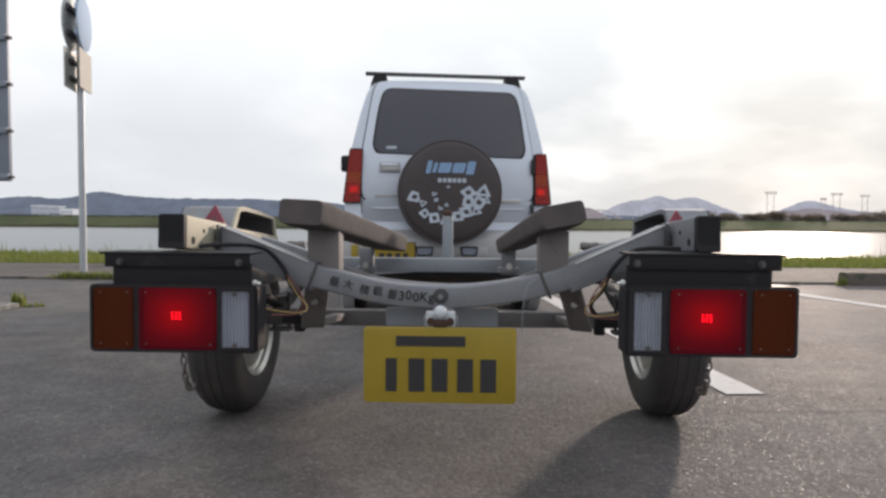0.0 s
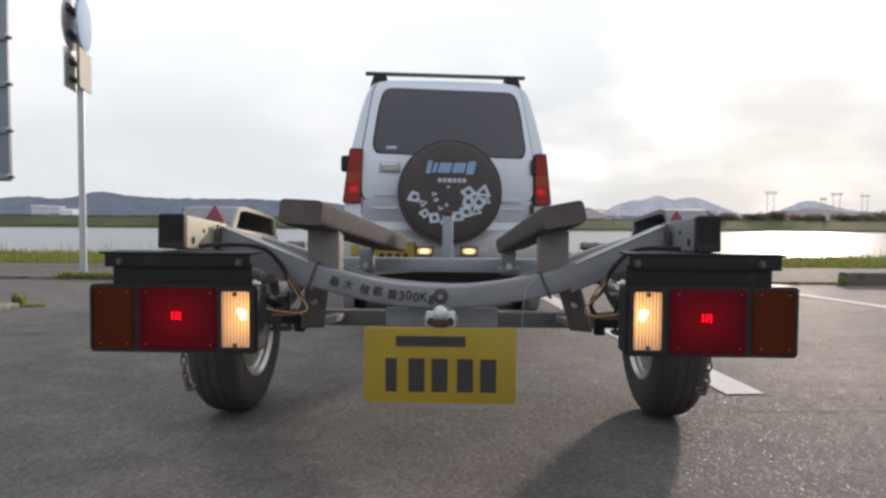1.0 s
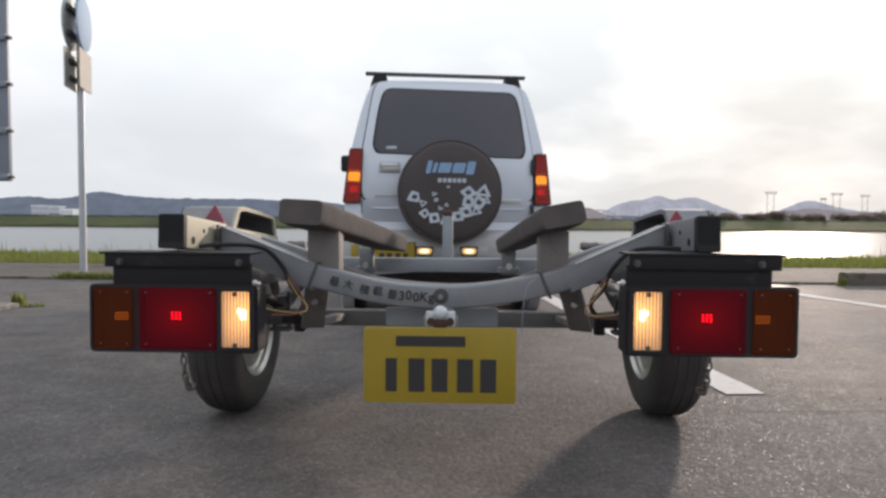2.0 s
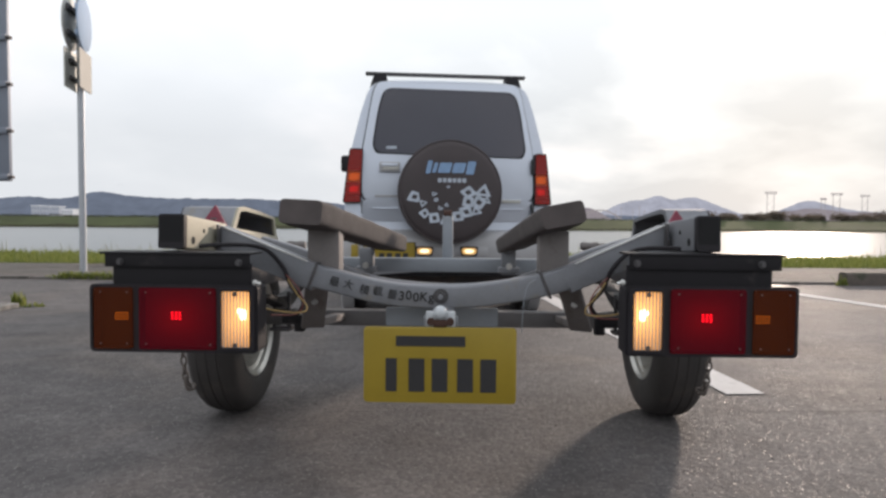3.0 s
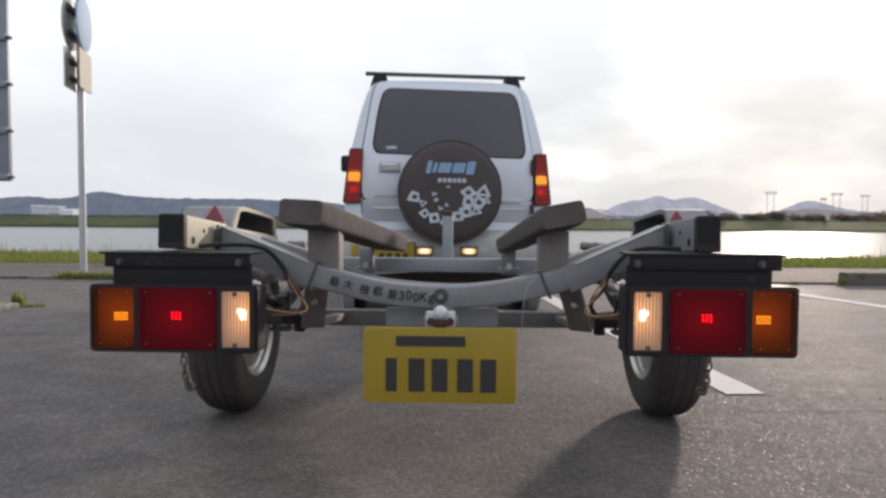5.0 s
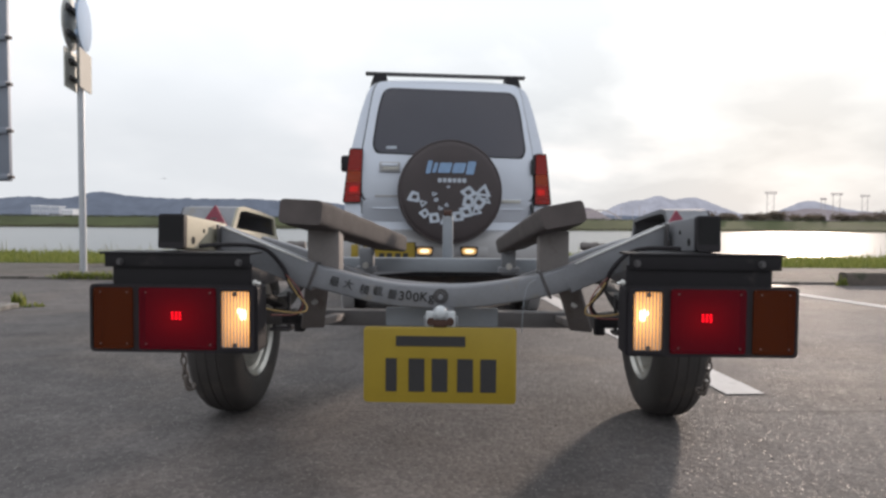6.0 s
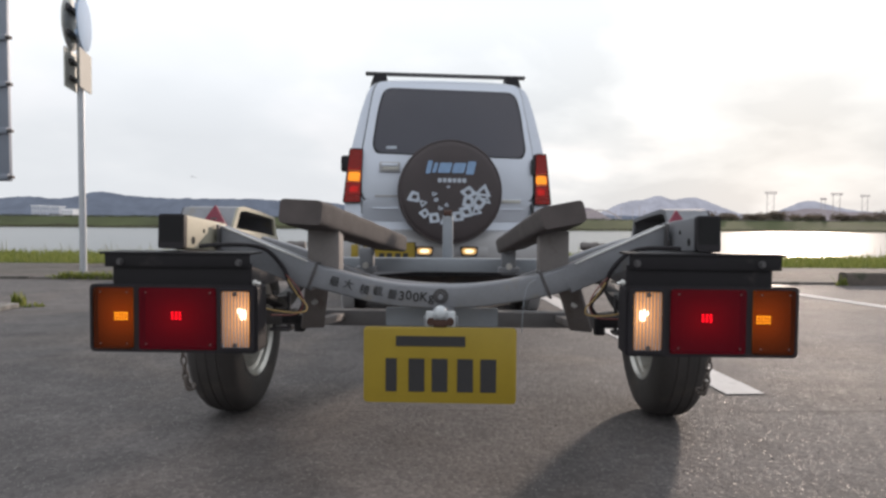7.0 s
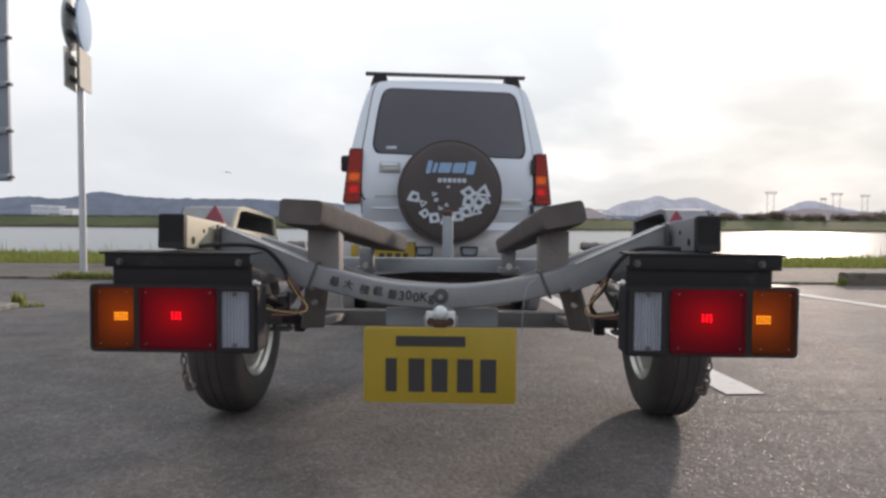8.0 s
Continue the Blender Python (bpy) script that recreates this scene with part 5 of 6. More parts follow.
def build_wheel(sgn, x, y):
    r, w = 0.29, 0.15
    prof = [(0.165, -0.060), (0.175, -0.070), (0.21, -0.077), (0.25, -0.075), (0.270, -0.067), (0.282, -0.053), (0.287, -0.036), (0.2855, -0.033), (0.2855, -0.029), (0.2890, -0.027), (0.2895, -0.004), (0.2870, -0.002),
            (0.2870, 0.002), (0.2895, 0.004), (0.2890, 0.027), (0.2855, 0.029), (0.2855, 0.033), (0.287, 0.036), (0.282, 0.053), (0.270, 0.067), (0.25, 0.075), (0.21, 0.077), (0.175, 0.070), (0.165, 0.060)]
    hub = thing_part("wheel", TRAILER, (x, y, 0.289))
    part("tyre", lathe(prof, "x", (0, 0, 0), 56, closed=True), M_RUBBER, hub, "worn black tyre with grooved tread")
    rim = [(0.0, 0.020), (0.055, 0.022), (0.065, 0.035), (0.10, 0.030), (0.135, 0.010), (0.145, -0.045), (0.168, -0.052), (0.178, -0.066), (0.172, -0.070), (0.160, -0.060), (0.150, 0.045), (0.160, 0.060), (0.172, 0.070), (0.178, 0.066), (0.166, 0.052)]
    part("rim", lathe([(a, b * (1 if sgn > 0 else -1)) for a, b in rim], "x", (0, 0, 0), 40), M_RIM, hub, "pressed steel wheel rim")
    bm = bmesh.new()
    rod(bm, (sgn * -0.05, 0, 0), (sgn * 0.045, 0, 0), 0.045, 20)
    part("hub", bm, M_DARKSTEEL, hub)
    for k in range(4):
        a = k * math.tau / 4 + 0.4
        bm = bmesh.new()
        rod(bm, (sgn * 0.018, 0.08 * math.cos(a), 0.08 * math.sin(a)), (sgn * 0.045, 0.08 * math.cos(a), 0.08 * math.sin(a)), 0.011, 6)
        part("wheel_nut", bm, M_ZINC, hub)


def thing_part(name, parent, loc):
    ob = new(name)
    ob.empty_display_size = 0.05
    ob.parent = parent
    ob.location = loc
    return ob


build_wheel(-1, -0.728, 0.815)
build_wheel(1, 0.712, 0.845)


def build_fender(sgn, x_in, x_out, top):
    """A mudguard of folded sheet: sloped ends, a turned inner rim, a red triangle at its rear."""
    line = [(0.49, top - 0.075), (0.55, top - 0.004), (0.60, top), (0.76, top - 0.013), (0.91, top - 0.030), (0.95, top - 0.115)]
    low = [(y + (0.006 if y < 0.8 else -0.006), z - 0.006) for y, z in line][::-1]
    rows = [[(x, y, z) for y, z in line + low] for x in (x_in, x_out)]
    f = part("mudguard", loft(rows), M_GALV, TRAILER, "folded sheet metal mudguard", smooth=20)
    c = (0.74, top - 0.11)
    inner = [(c[0] + (y - c[0]) * 0.94, c[1] + (z - c[1]) * 0.88) for y, z in line]
    inner[0], inner[-1] = (line[0][0] + 0.03, line[0][1]), (line[-1][0] - 0.03, line[-1][1])
    bm = bmesh.new()
    rows = [[[bm.verts.new((x, y, z)) for y, z in o] for o in (line, inner)] for x in (x_in, x_in - sgn * 0.008)]
    for k in range(5):
        for o, i in rows:
            bm.faces.new((o[k], o[k + 1], i[k + 1], i[k]))
        for w in (0, 1):
            bm.faces.new((rows[0][w][k], rows[0][w][k + 1], rows[1][w][k + 1], rows[1][w][k]))
    part("guard_rim", bm, M_CREAM if sgn < 0 else M_GALV, f, "turned inner rim of the mudguard", smooth=20)
    part("guard_sill", beam(bmesh.new(), (x_in - sgn * 0.004, 0.485, top - 0.083), (x_in - sgn * 0.004, 0.955, top - 0.121), 0.010, 0.042, 0.002), M_CREAM if sgn < 0 else M_GALV, f)
    # added outer sheet; the shade under the guard is put into its black
    bm = bmesh.new()
    o = [bm.verts.new((x_out - sgn * 0.004, y, z)) for y, z in line]
    bm.faces.new(o)
    e = bmesh.ops.extrude_face_region(bm, geom=list(bm.faces))
    bmesh.ops.translate(bm, verts=[v for v in e["geom"] if isinstance(v, bmesh.types.BMVert)], vec=(sgn * 0.004, 0, 0))
    part("guard_shade_sheet", bm, M_VOID, f, "near-black outer sheet added for the shade under the guard", smooth=20)
    x, z = x_in + sgn * (0.038 if sgn < 0 else 0.002), top - (0.040 if sgn < 0 else 0.047)
    tri = rounded([(x - 0.052, z - 0.040), (x + 0.052, z - 0.040), (x, z + 0.044)], 0.007, 3)
    part("reflector_triangle", plate(tri, 0.47, 0.010, 0.25, z, bevel=0.002), M_REDREF, f, "red triangular reflector")
    part("reflector_stay", box(bmesh.new(), (x, 0.50, z - 0.02), (0.02, 0.06, 0.05), bevel=0.002), M_DARKSTEEL, f)


build_fender(-1, -0.640, -0.802, 0.686)
build_fender(1, 0.640, 0.756, 0.686)


def build_springs():
    for sgn in (-1, 1):
        x = sgn * 0.575
        bm = bmesh.new()
        for k in range(4):
            L = 0.36 - 0.07 * k
            pts = [(x, 0.82 + L * t, 0.385 - 0.011 * k + 0.05 * t * t) for t in (-1, -0.5, 0, 0.5, 1)]
            for a, b in zip(pts, pts[1:]):
                beam(bm, a, b, 0.045, 0.009, 0.001)
        s = part("leaf_spring", bm, M_BLACK, TRAILER, "stacked black leaf spring")
        for y in (0.45, 1.19):
            part("spring_shackle", boxes(((x, y, 0.455), (0.055, 0.035, 0.10)), bevel=0.004), M_BLACK, s)
        part("u_bolt", boxes(((x - 0.025, 0.80, 0.34), (0.012, 0.012, 0.13)), ((x + 0.025, 0.80, 0.34), (0.012, 0.012, 0.13)), ((x, 0.80, 0.278), (0.07, 0.06, 0.012)), bevel=0.003), M_DARKSTEEL, s)
        # roller brackets by the rail
        for y in (0.80, 0.93):
            o = part("side_roller", lathe([(0, -0.032), (0.012, -0.032), (0.015, -0.020), (0.012, 0.0), (0.015, 0.020), (0.012, 0.032), (0, 0.032)], "x", (sgn * (0.525 - 0.04 * (y > 0.9)), y, 0.562), 16), M_POST, TRAILER, "brown worn side roller")
            part("roller_bracket", boxes(((sgn * (0.525 - 0.04 * (y > 0.9)), y + 0.03, 0.54), (0.03, 0.02, 0.05)), ((sgn * 0.525, y + 0.03, 0.52), (0.09, 0.03, 0.02)), bevel=0.002), M_GALV, o)


build_springs()


def build_chain(sgn, x, y, z_top, z_low):
    pts = []
    n = 11
    holder = part("safety_chain", box(bmesh.new(), (x, y, z_top + 0.004), (0.02, 0.02, 0.02), bevel=0.003), M_DARKSTEEL, TRAILER, "hanging steel safety chain")
    for i in range(n):
        t = i / (n - 1)
        p = Vector((x - sgn * (0.004 * t + 0.022 * t * t), y, z_top + (z_low - z_top) * math.sin(t * 1.75)))
        pts.append(p)
    first = None
    for i in range(n - 1):
        c, d = (pts[i] + pts[i + 1]) / 2, (pts[i + 1] - pts[i])
        if first is None:
            bm = bmesh.new()
            loop = [(0.0075 * math.cos(a), 0.0, 0.0135 * math.sin(a)) for a in [k * math.tau / 10 for k in range(11)]]
            sweep(loop, 0.0027, 6, bm)
            first = part("chain_link", bm, M_CHAIN, holder)
            o = first
        else:
            o = new("chain_link", first.data)
            o.parent = holder
        o.matrix_basis = Matrix.Translation(c) @ d.to_track_quat("Z", "Y").to_matrix().to_4x4() @ Matrix.Rotation(radians(90 * (i % 2)), 4, "Z")


build_chain(-1, -0.716, 0.34, 0.36, 0.19)
build_chain(1, 0.694, 0.34, 0.36, 0.20)


def build_wires():
    for sgn in (-1, 1):
        k = sgn
        part("cable", sweep([(k * 0.62, 0.10, 0.578), (k * 0.52, 0.16, 0.585), (k * 0.45, 0.20, 0.575), (k * 0.405, 0.21, 0.53), (k * 0.385, 0.22, 0.48), (k * 0.36, 0.24, 0.44), (k * 0.39, 0.3, 0.40)], 0.0052), M_PLASTIC, TRAILER, "black sheathed lamp cable")
        part("yellow_wire", sweep([(k * 0.385, 0.19, 0.50), (k * 0.36, 0.18, 0.465), (k * 0.335, 0.17, 0.44), (k * 0.338, 0.16, 0.425), (k * 0.375, 0.13, 0.428), (k * 0.41, 0.06, 0.447)], 0.0019), M_WIRE_Y, TRAILER, "thin yellow lamp wire")
        part("red_wire", sweep([(k * 0.392, 0.20, 0.51), (k * 0.362, 0.19, 0.48), (k * 0.345, 0.18, 0.445), (k * 0.36, 0.17, 0.418), (k * 0.40, 0.10, 0.425)], 0.0019), M_WIRE_R, TRAILER, "thin red lamp wire")
        part("cable_clip", boxes(((k * 0.435, 0.50, 0.345), (0.03, 0.03, 0.05)), ((k * 0.46, 0.50, 0.36), (0.05, 0.04, 0.03)), bevel=0.006), M_BLACK, TRAILER)
    part("cable_tie", sweep([(0.222, 0.215, 0.505), (0.200, 0.20, 0.49), (0.190, 0.195, 0.45), (0.186, 0.195, 0.375)], 0.0009, 6), M_PANEL, TRAILER, "thin white cable tie tail")


build_wires()


# ---- car ----
CAR = thing("car", pose(0.012, 4.38, 0, 0, 0, 6.0), "silver compact off-road car with covered spare wheel", "car")
CX = 0.024  # middle of the car in its own space


def car_section(y, hood=9.0, wide=1.0, floor=0.40, back=0.0, crown=1.0):
    half = [(0.0, floor), (0.60, floor), (0.665, floor + 0.07), (0.685, 0.60), (0.694, 0.78), (0.676, 0.95), (0.656, 1.10), (0.640, 1.17), (0.592, 1.36), (0.548, 1.53), (0.524, 1.585), (0.484, 1.622), (0.40, 1.640), (0.2, 1.650)]
    pts = []
    for x, z in half:
        z = z if z < 1.36 else 1.36 + (z - 1.36) * crown
        zz = min(z, hood + (0.02 * (1 - x / 0.7) if z > hood else 0))
        xx = x if z <= hood else max(x, 0.60)
        pts.append((CX + xx * wide, y + back * max(0, z - 0.6), zz))
    top = (CX, y + back * 1.05, min(1.36 + 0.292 * crown, hood + 0.02))
    left = [(2 * CX - p[0], p[1], p[2]) for p in pts[1:]][::-1]
    return pts + [top] + left


def build_car():
    rows = [car_section(0.0, back=0.045, crown=0.80), car_section(0.06, back=0.035, crown=0.86), car_section(0.5, crown=0.97), car_section(1.2), car_section(1.75)]
    body = part("body", loft(rows + [car_section(1.95, hood=1.56), car_section(2.30, hood=1.06), car_section(2.9, hood=1.0, wide=0.97), car_section(3.18, hood=0.94, wide=0.94, floor=0.44), car_section(3.26, hood=0.86, wide=0.90, floor=0.5)]), M_SILVER, CAR, "silver painted car body", smooth=35)
    lean = 0.045
    # tailgate with a dark seam round it
    g = [(-0.555, 0.79), (0.600, 0.79), (0.598, 1.10), (0.520, 1.50), (0.492, 1.578), (-0.456, 1.578), (-0.484, 1.50), (-0.555, 1.10)]
    part("gate_seam", plate(rounded([(CX + (x - CX) * 1.012, z + (0.004 if z > 1 else -0.006)) for x, z in g], 0.05), -0.006, 0.02, lean, 0.6), M_SEAM, body)
    low = [(-0.552, 0.607), (0.596, 0.607), (0.600, 0.7925), (-0.555, 0.7925)]
    part("gate_gap", plate(rounded([(CX + (x - CX) * 1.012, z - (0.012 if z < 0.7 else 0)) for x, z in low], 0.03), -0.002, 0.02, -0.11, 0.79), M_SEAM, body)
    gate = part("tailgate", plate(rounded(g, 0.05), -0.022, 0.03, lean, 0.6, bevel=0.010), M_SILVER, CAR, "silver side-hinged tailgate", smooth=18)
    part("lower_panel", plate(rounded(low, 0.03), -0.014, 0.03, -0.14, 0.79, bevel=0.006), M_SILVER, gate, "lower tailgate panel tucked under", smooth=18)
    for z, dz in ((0.735, 0.010), (0.80, 0.006)):
        part("crease", box(bmesh.new(), (CX, -0.012 if z < 0.79 else -0.013, z), (1.02, 0.012, dz), bevel=0.003), M_SILVER, gate)
    w = [(-0.478, 1.16), (-0.455, 1.105), (0.520, 1.085), (0.538, 1.14), (0.500, 1.40), (0.462, 1.520), (-0.400, 1.530), (-0.440, 1.40)]
    win = part("rear_window", plate(rounded(w, 0.055, 6), -0.029, 0.012, lean, 0.6, bevel=0.003), M_GLASS, CAR, "dark tinted rear window", smooth=10)
    part("window_seal", plate(rounded([(CX + (x - CX) * 1.022, 1.32 + (z - 1.32) * 1.03) for x, z in w], 0.06, 6), -0.026, 0.012, lean, 0.6, bevel=0.003), M_PLASTIC, win)
    part("sticker", plate(rounded([(-0.395, 1.128), (-0.325, 1.131), (-0.327, 1.150), (-0.397, 1.147)], 0.004, 2), -0.0305, 0.002, lean, 0.6), M_PALE, win, "small pale sticker")
    # handle box, lettering bars
    h = part("gate_handle", boxes(((-0.373, -0.028, 1.008), (0.135, 0.014, 0.066)), bevel=0.008), M_BUMPER, gate, "recessed silver door handle")
    part("handle_recess", boxes(((-0.365, -0.034, 1.000), (0.105, 0.010, 0.022)), bevel=0.004), M_SIGNDARK, h)
    part("handle_grip", boxes(((-0.373, -0.037, 1.022), (0.110, 0.012, 0.020)), bevel=0.005), M_SILVER, h)
    part("badge_bar", box(bmesh.new(), (-0.39, -0.026, 0.815), (0.16, 0.006, 0.014), bevel=0.002), M_BUMPER, gate)
    part("badge_bar", box(bmesh.new(), (0.445, -0.026, 0.788), (0.13, 0.006, 0.024), bevel=0.002), M_SIGNDARK, gate)
    for z in (1.02, 0.72):
        bm = bmesh.new()
        rod(bm, (0.592, -0.030, z - 0.05), (0.592, -0.030, z + 0.05), 0.012, 12)
        part("hinge", bm, M_SEAM, gate)
    # roof bar
    bar = part("roof_bar", boxes(((0.055, 0.5, 1.733), (1.19, 0.05, 0.022)), bevel=0.005), M_DARKSTEEL, CAR, "dark square roof bar")
    for x in (-0.435, 0.545):
        part("bar_foot", loft([[(x - a, 0.44, z), (x + a, 0.44, z), (x + a, 0.56, z), (x - a, 0.56, z)] for a, z in ((0.075, 1.61), (0.062, 1.66), (0.048, 1.70), (0.046, 1.724))]), M_PLASTIC, bar, "black bar foot")
    # side and front glass
    for s in (-1, 1):
        for y0, y1, y2, y3 in ((0.25, 1.02, 0.30, 1.00), (1.10, 1.98, 1.12, 1.80)):
            bm = bmesh.new()
            q = [(CX + s * 0.650, y0, 1.14), (CX + s * 0.650, y1, 1.14), (CX + s * 0.546, y3, 1.47), (CX + s * 0.546, y2, 1.47)]
            f = bm.faces.new([bm.verts.new(p) for p in q])
            e = bmesh.ops.extrude_face_region(bm, geom=[f])
            bmesh.ops.translate(bm, verts=[v for v in e["geom"] if isinstance(v, bmesh.types.BMVert)], vec=(s * 0.006, 0, 0.002))
            part("side_window", bm, M_GLASS, CAR, "dark side window")
        m = part("door_mirror", boxes(((CX + s * 0.765, 2.12, 1.215), (0.12, 0.09, 0.16)), bevel=0.028), M_PLASTIC, CAR, "black door mirror")
        part("mirror_arm", boxes(((CX + s * 0.71, 2.14, 1.15), (0.12, 0.04, 0.04)), bevel=0.008), M_PLASTIC, m)
        a = part("wheel_arch", lathe([(0.335, -0.06), (0.395, -0.045), (0.400, 0.03), (0.34, 0.035)], "x", (CX + s * 0.67, 0.55, 0.33), 40, closed=True), M_BUMPER, CAR, "flared wheel arch")
        a = part("wheel_arch", lathe([(0.335, -0.06), (0.395, -0.045), (0.400, 0.03), (0.34, 0.035)], "x", (CX + s * 0.67, 2.75, 0.33), 40, closed=True), M_BUMPER, CAR)
        for y in (0.55, 2.75):
            wh = thing_part("wheel", CAR, (CX + s * 0.635, y, 0.33))
            part("tyre", lathe([(0.20, -0.075), (0.24, -0.088), (0.29, -0.088), (0.318, -0.075), (0.330, -0.055), (0.330, -0.02), (0.322, -0.018), (0.322, -0.008), (0.330, -0.006), (0.330, 0.006), (0.322, 0.008), (0.322, 0.018), (0.330, 0.02), (0.330, 0.055), (0.318, 0.075), (0.29, 0.088), (0.24, 0.088), (0.20, 0.075)], "x", (0, 0, 0), 44, closed=True), M_RUBBER, wh)
            part("rim", lathe([(0, s * 0.02), (0.06, s * 0.03), (0.12, s * 0.03), (0.185, s * 0.01), (0.19, s * 0.07), (0.205, s * 0.075)], "x", (0, 0, 0), 30), M_RIM, wh)
        part("mud_flap", boxes(((CX + s * 0.62, 0.18, 0.30), (0.20, 0.012, 0.26)), bevel=0.004), M_PLASTIC, CAR, "black rubber mud flap")
    bm = bmesh.new()
    f = bm.faces.new([bm.verts.new(p) for p in ((CX - 0.56, 2.27, 1.10), (CX + 0.56, 2.27, 1.10), (CX + 0.49, 1.97, 1.55), (CX - 0.49, 1.97, 1.55))])
    e = bmesh.ops.extrude_face_region(bm, geom=[f])
    bmesh.ops.translate(bm, verts=[v for v in e["geom"] if isinstance(v, bmesh.types.BMVert)], vec=(0, 0.012, 0.012))
    part("windscreen", bm, M_GLASS, CAR)
    # bumper
    sec = [(-0.055, 0.335), (-0.10, 0.36), (-0.115, 0.42), (-0.115, 0.52), (-0.10, 0.575), (-0.06, 0.594), (0.05, 0.594), (0.05, 0.335)]
    rows = []
    for x, back in ((-0.715, 0.26), (-0.705, 0.12), (-0.67, 0.045), (-0.60, 0.008), (-0.3, 0), (0.3, 0), (0.60, 0.008), (0.67, 0.045), (0.705, 0.12), (0.715, 0.26)):
        rows.append([(CX + x, y + back, z) for y, z in sec])
    bp = part("rear_bumper", loft(rows), M_BUMPER, CAR, "dull silver rear bumper with lamps", smooth=50)
    part("bumper_recess", boxes(((0.0, -0.112, 0.453), (0.55, 0.012, 0.060)), bevel=0.008), M_BUMPER, bp, "recessed lamp band")
    part("number_plate_holder", boxes(((-0.375, -0.116, 0.428), (0.345, 0.01, 0.172)), bevel=0.004), M_PLASTIC, bp)
    part("side_marker", boxes(((-0.60, -0.116, 0.452), (0.045, 0.014, 0.09)), bevel=0.006), M_YELLOW, bp, "yellow corner reflector")
    number_plate(CAR, -0.375, -0.124, 0.428)
    part("tow_bar", boxes(((0.0, -0.02, 0.31), (0.9, 0.06, 0.05)), ((0.0, -0.14, 0.33), (0.06, 0.24, 0.04)), bevel=0.005), M_BLACK, CAR)
    part("underbody", boxes(((CX, 1.5, 0.40), (1.0, 2.9, 0.16)), ((CX, 0.55, 0.33), (1.2, 0.09, 0.09)), ((CX, 2.75, 0.33), (1.2, 0.09, 0.09)), ((0.03, 0.42, 0.28), (1.02, 0.34, 0.18)), bevel=0.02), M_UNDER, CAR, "dark underbody with axles")
    bm = bmesh.new()
    rod(bm, (-0.33, -0.02, 0.30), (-0.33, 0.6, 0.32), 0.025, 14)
    part("exhaust", bm, M_DARKSTEEL, CAR)
    # reversing lamps in the bumper
    for x in (-0.147, 0.148):
        ol = rounded([(x - 0.052, 0.478), (x + 0.052, 0.478), (x + 0.042, 0.432), (x - 0.042, 0.432)], 0.012)
        k = part("reverse_lamp", ring_plate(rounded([(x - 0.060, 0.486), (x + 0.060, 0.486), (x + 0.050, 0.424), (x - 0.050, 0.424)], 0.012), ol, -0.132, 0.03), M_PLASTIC, CAR, "small bumper reversing lamp")
        part("lens", plate(ol, -0.130, 0.003), L_CLEAR, k)
        part("reflector", plate(ol, -0.1215, 0.003), M_REFLECTOR_W, k)
        o = part("bulb", glow_tiers(x, 0.456, -0.126, (0.030, 0.012), (0.050, 0.022), (x - 0.05, x + 0.05, 0.434, 0.476), n=2), [E_CAR_REV, E_CAR_REVRIM], k)
        mover(o, CAR_REVERSE, (0, 0.012, 0))
        o = part("filament", plate(rounded([(x - 0.04, 0.442), (x + 0.04, 0.442), (x + 0.04, 0.468), (x - 0.04, 0.468)], 0.008, 3), -0.1245, 0.001), E_CAR_FILAMENT, k)
        mover(o, CAR_REVERSE_GLOW, (0, 0.012, 0))


build_car()


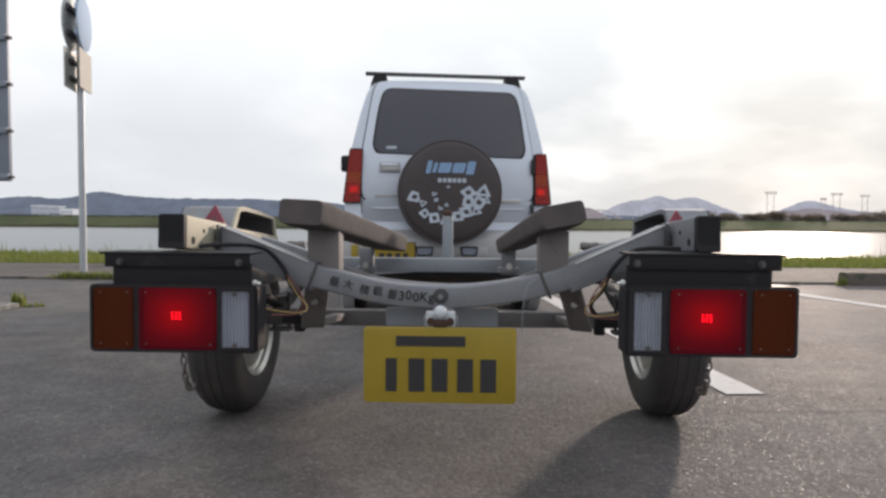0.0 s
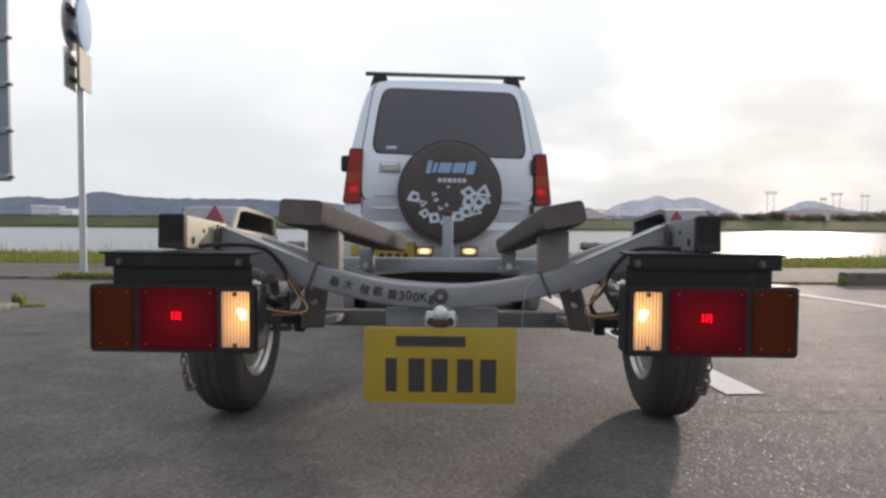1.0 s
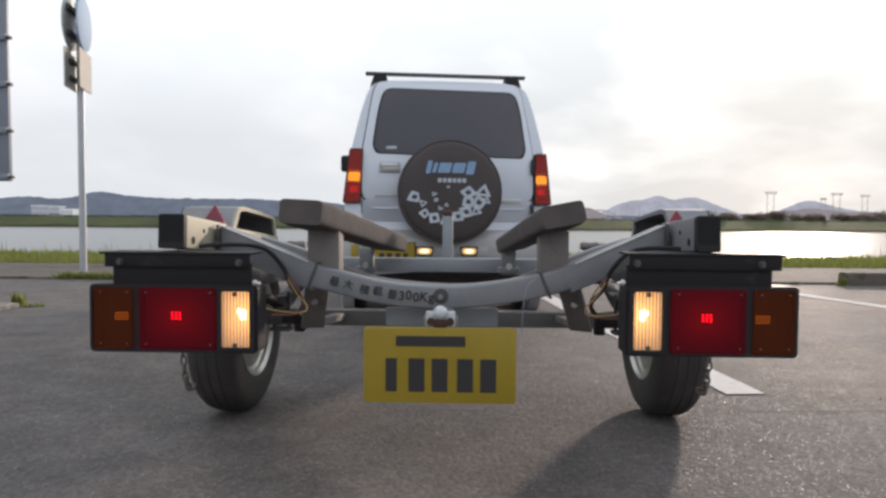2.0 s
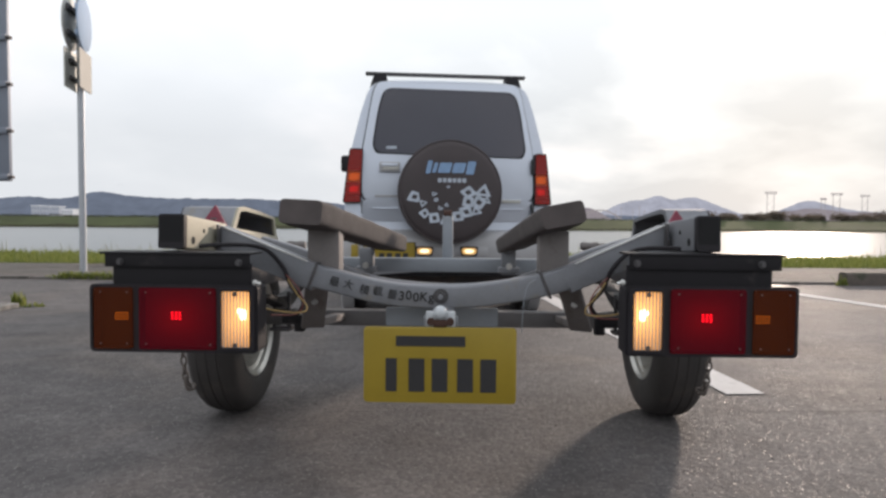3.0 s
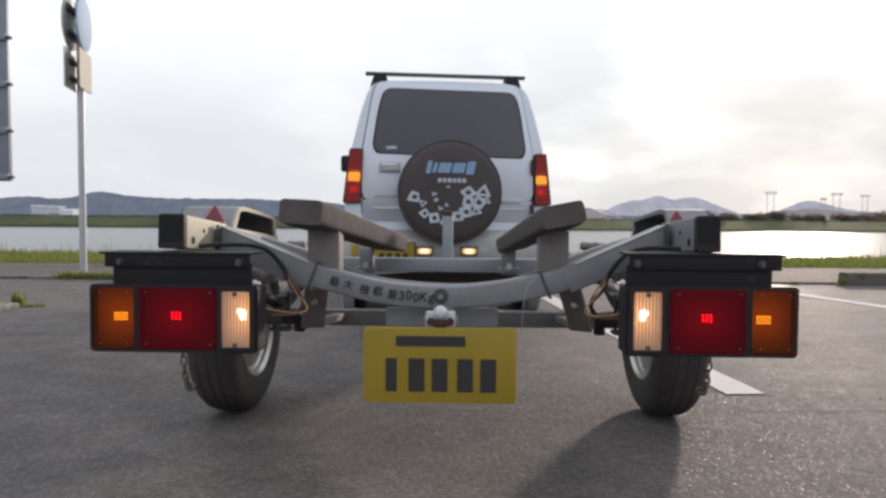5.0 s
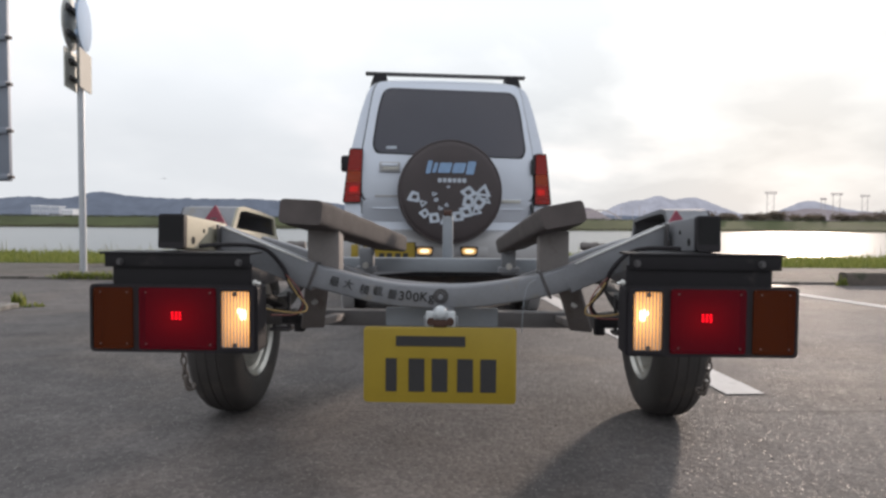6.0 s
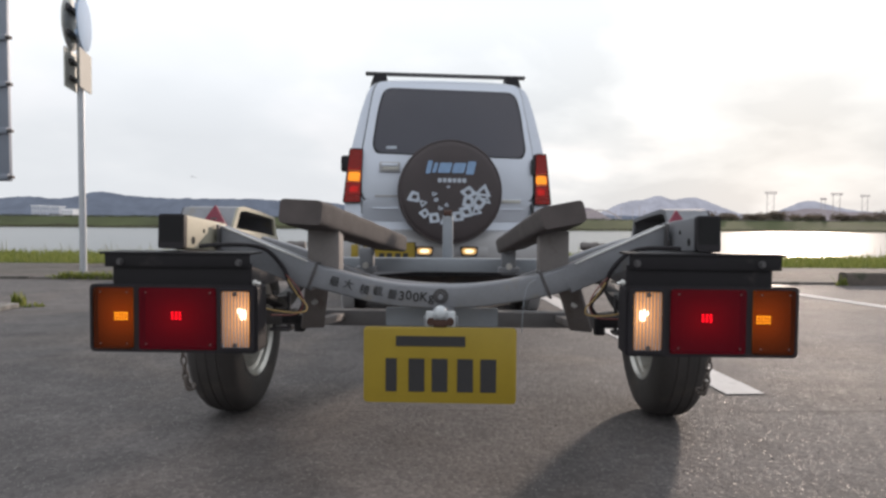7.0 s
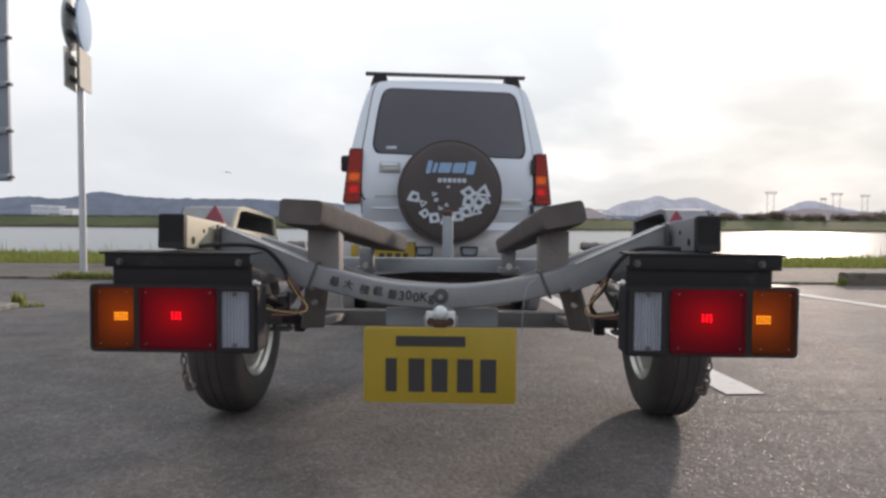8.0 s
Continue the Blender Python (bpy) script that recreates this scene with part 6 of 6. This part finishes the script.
def build_spare():
    sp = thing_part("spare_wheel", CAR, (0.010, 0, 0.838))
    part("cover", lathe([(0.0, -0.268), (0.20, -0.266), (0.29, -0.256), (0.318, -0.243), (0.332, -0.222), (0.336, -0.19), (0.334, -0.09), (0.322, -0.075), (0.30, -0.07), (0.0, -0.07)], "y", (0, 0, 0), 64), M_COVER, sp, "dark brown vinyl spare wheel cover")
    part("piping", lathe([(0.326 + 0.006 * math.cos(a), -0.236 + 0.006 * math.sin(a)) for a in [k * math.tau / 8 for k in range(8)]], "y", (0, 0, 0), 64, closed=True), M_COVER, sp)
    part("carrier", boxes(((0, -0.05, 0), (0.3, 0.08, 0.3)), bevel=0.02), M_BLACK, sp)
    rnd = random.Random(3)
    # printed name marks, as plain slanted bars
    x = -0.165
    for w, hgt, dz in ((0.030, 0.082, -0.006), (0.024, 0.064, 0), (0.078, 0.064, 0), (0.078, 0.064, 0), (0.052, 0.082, -0.008)):
        o = [(x, 0.118 + dz), (x + w, 0.118 + dz), (x + w + 0.018, 0.118 + dz + hgt), (x + 0.018, 0.118 + dz + hgt)]
        part("print_mark", plate(rounded(o, 0.008, 3), -0.2695, 0.0022), M_BLUE, sp, "pale blue slanted print mark")
        x += w + 0.011
    for k in range(6):
        q = -0.085 + 0.031 * k
        part("print_mark", plate(rounded([(q, 0.058), (q + 0.024, 0.058), (q + 0.024, 0.084), (q, 0.084)], 0.004, 2), -0.2695, 0.0022), M_PALE, sp)
    # crazy-paving print: heavy outlines of angular cells, worn away in the middle
    cells = ((0.108, -0.005, 0.052, 4), (0.205, 0.000, 0.060, 3), (0.110, -0.062, 0.046, 4), (0.178, -0.066, 0.048, 4), (0.098, -0.128, 0.050, 4), (0.160, -0.122, 0.042, 3), (0.045, -0.155, 0.040, 4), (0.225, -0.052, 0.036, 3),
             (-0.232, -0.034, 0.050, 4), (-0.178, -0.072, 0.030, 3), (-0.165, -0.138, 0.036, 4), (-0.105, -0.168, 0.044, 4), (-0.048, -0.190, 0.030, 3), (-0.110, -0.015, 0.022, 3), (-0.095, -0.052, 0.018, 4), (-0.070, -0.106, 0.022, 3), (-0.030, -0.085, 0.020, 3), (-0.020, 0.030, 0.014, 4))
    for cx, cz, r, n in cells:
        a0 = rnd.uniform(0, 6)
        o = [(cx + r * rnd.uniform(0.85, 1.2) * math.cos(a0 + k * math.tau / n), cz + r * rnd.uniform(0.75, 1.1) * math.sin(a0 + k * math.tau / n)) for k in range(n)]
        o = rounded(o, 0.008, 3)
        i = [(cx + (p[0] - cx) * 0.42, cz + (p[1] - cz) * 0.42) for p in o]
        part("print_cell", ring_plate(o, i, -0.2712 + 0.09 * max(0, math.hypot(cx, cz) - 0.17), 0.010), M_PALE, sp, "pale outlined stone print")


build_spare()


def build_tail_lamps():
    for s, xo0, xo1, xi0, xi1, zt, zb in ((-1, -0.636, -0.682, -0.546, -0.562, 1.126, 0.768), (1, 0.684, 0.722, 0.606, 0.604, 1.112, 0.764)):
        def at(t, k):
            """x at height share t from the top; k 0 outer, 1 inner"""
            a, b = xo0 + (xo1 - xo0) * t, xi0 + (xi1 - xi0) * t
            return a + (b - a) * k

        def quad(t0, t1, k0, k1):
            z0, z1 = zt + (zb - zt) * t0, zt + (zb - zt) * t1
            return [(at(t0, k0), z0), (at(t0, k1), z0), (at(t1, k1), z1), (at(t1, k0), z1)]
        oq = rounded(quad(0, 1, 0, 1), 0.016)
        iq = rounded(quad(0.02, 0.98, 0.07, 0.93), 0.012)
        lamp = part("tail_lamp", ring_plate(oq, iq, -0.035, 0.07), M_PLASTIC, CAR, "tall red and amber tail lamp")
        part("back", plate(oq, 0.012, 0.02), M_REFLECTOR, lamp)
        for t0, t1, m, nm in ((0.02, 0.40, L_CARRED, "upper_lens"), (0.405, 0.615, L_CARAMBER, "amber_lens"), (0.62, 0.86, L_CARRED, "red_lens"), (0.865, 0.98, L_CARRED, "lower_lens")):
            part(nm, plate(rounded(quad(t0, t1, 0.06, 0.94), 0.006, 3), -0.038, 0.004), m, lamp)
        part("reflector", plate(quad(0.03, 0.97, 0.08, 0.92), -0.006, 0.004), M_REFLECTOR_W, lamp)
        for t0, t1, m, spans, nm in ((0.43, 0.59, E_CAR_AMB, CAR_AMBER, "indicator_bulb"), (0.64, 0.84, E_CAR_RED, CAR_BRAKE, "brake_bulb")):
            o = part(nm, plate(rounded(quad(t0, t1, 0.14, 0.86), 0.012, 3), -0.022, 0.004), m, lamp)
            mover(o, spans, (0, 0.026, 0))
        o = part("indicator_filament", plate(rounded(quad(0.45, 0.58, 0.2, 0.8), 0.012, 3), -0.016, 0.004), E_CAR_GLOW, lamp)
        mover(o, CAR_GLOW, (0, 0.02, 0))
        part("tail_bulb", plate(rounded(quad(0.69, 0.80, 0.30, 0.78), 0.012, 3), -0.016, 0.004), E_CAR_TAIL, lamp)


build_tail_lamps()


# ---- bird ----
BIRD = thing("bird", pose(-60, 150, 12), "small dark bird flying over the river", "bird")


def build_bird():
    b = part("torso", lathe([(0.0, -0.24), (0.02, -0.22), (0.045, -0.16), (0.06, -0.04), (0.05, 0.10), (0.025, 0.20), (0.012, 0.30), (0.0, 0.31)], "x", (0, 0, 0), 14), M_BIRD, BIRD)
    bm = bmesh.new()
    bmesh.ops.create_uvsphere(bm, u_segments=12, v_segments=8, radius=0.042, matrix=Matrix.Translation((0.25, 0, 0.02)))
    rod(bm, (0.28, 0, 0.02), (0.34, 0, 0.01), 0.014, 8, 0.002)
    part("head", bm, M_BIRD, BIRD)
    part("tail", plate([(-0.36, -0.01), (-0.36, 0.01), (-0.18, 0.012), (-0.18, -0.012)], -0.05, 0.10), M_BIRD, BIRD)
    wings = []
    for s in (-1, 1):
        bm = bmesh.new()
        rows = []
        for y, x0, x1, z in ((0.0, -0.10, 0.11, 0.0), (0.18, -0.10, 0.12, 0.03), (0.36, -0.10, 0.06, 0.02), (0.52, -0.12, -0.03, -0.02)):
            rows.append([(x0, s * y, z), (x1, s * y, z), (x1, s * y, z + 0.012), (x0, s * y, z + 0.005)])
        w = part("wing", loft(rows), M_BIRD, BIRD)
        w.location = (0, s * 0.03, 0.02)
        wings.append((w, s))
    for o in BIRD.children:
        o.data.transform(Matrix.Scale(0.68, 4))
        o.location = o.location * 0.68
    return wings


WINGS = build_bird()


def motions():
    # LEDs, bulbs and glow tiers: out when alight, drawn back behind the reflector when dark
    for ob, shown, shift, spans in MOVERS:
        rows = []

        def lit(t):
            return any(a <= t < b for a, b in spans)
        state = lit(0.0)
        rows.append((0.0, state))
        for k in range(1, 241):
            now = lit(k / 30 + 1e-4)
            if now != state:
                if rows[-1][0] < (k - 1) / 30 - 1e-6:
                    rows.append(((k - 1) / 30, state))
                rows.append((k / 30, now))
                state = now
        if rows[-1][0] < 8.0 - 1e-6:
            rows.append((8.0, state))
        walk(ob, [(t, Matrix.Translation(shown if on else shown + shift)) for t, on in rows])
    # the bird crosses the sky and comes nearer
    way = [(0.0, -70.6, 138, 8.16), (1.7, -65.3, 130, 7.84), (3.3, -59.2, 120, 7.5), (4.5, -47.5, 100, 6.98), (5.8, -34.8, 80, 5.8), (6.5, -28.0, 68, 5.27), (7.0, -23.1, 60, 4.74), (7.5, -19.05, 53, 4.59), (8.0, -15.3, 46, 4.12)]
    walk(BIRD, [(t, pose(x, y, z, 0, 0, -58)) for t, x, y, z in way])
    for w, s in WINGS:
        flap = []
        k = 0
        while k * 0.1 <= 8.0 + 1e-6:
            flap.append((k * 0.1, pose(*w.location, s * (34 if k % 2 else -18), 0, 0)))
            k += 1
        walk(w, flap)


motions()
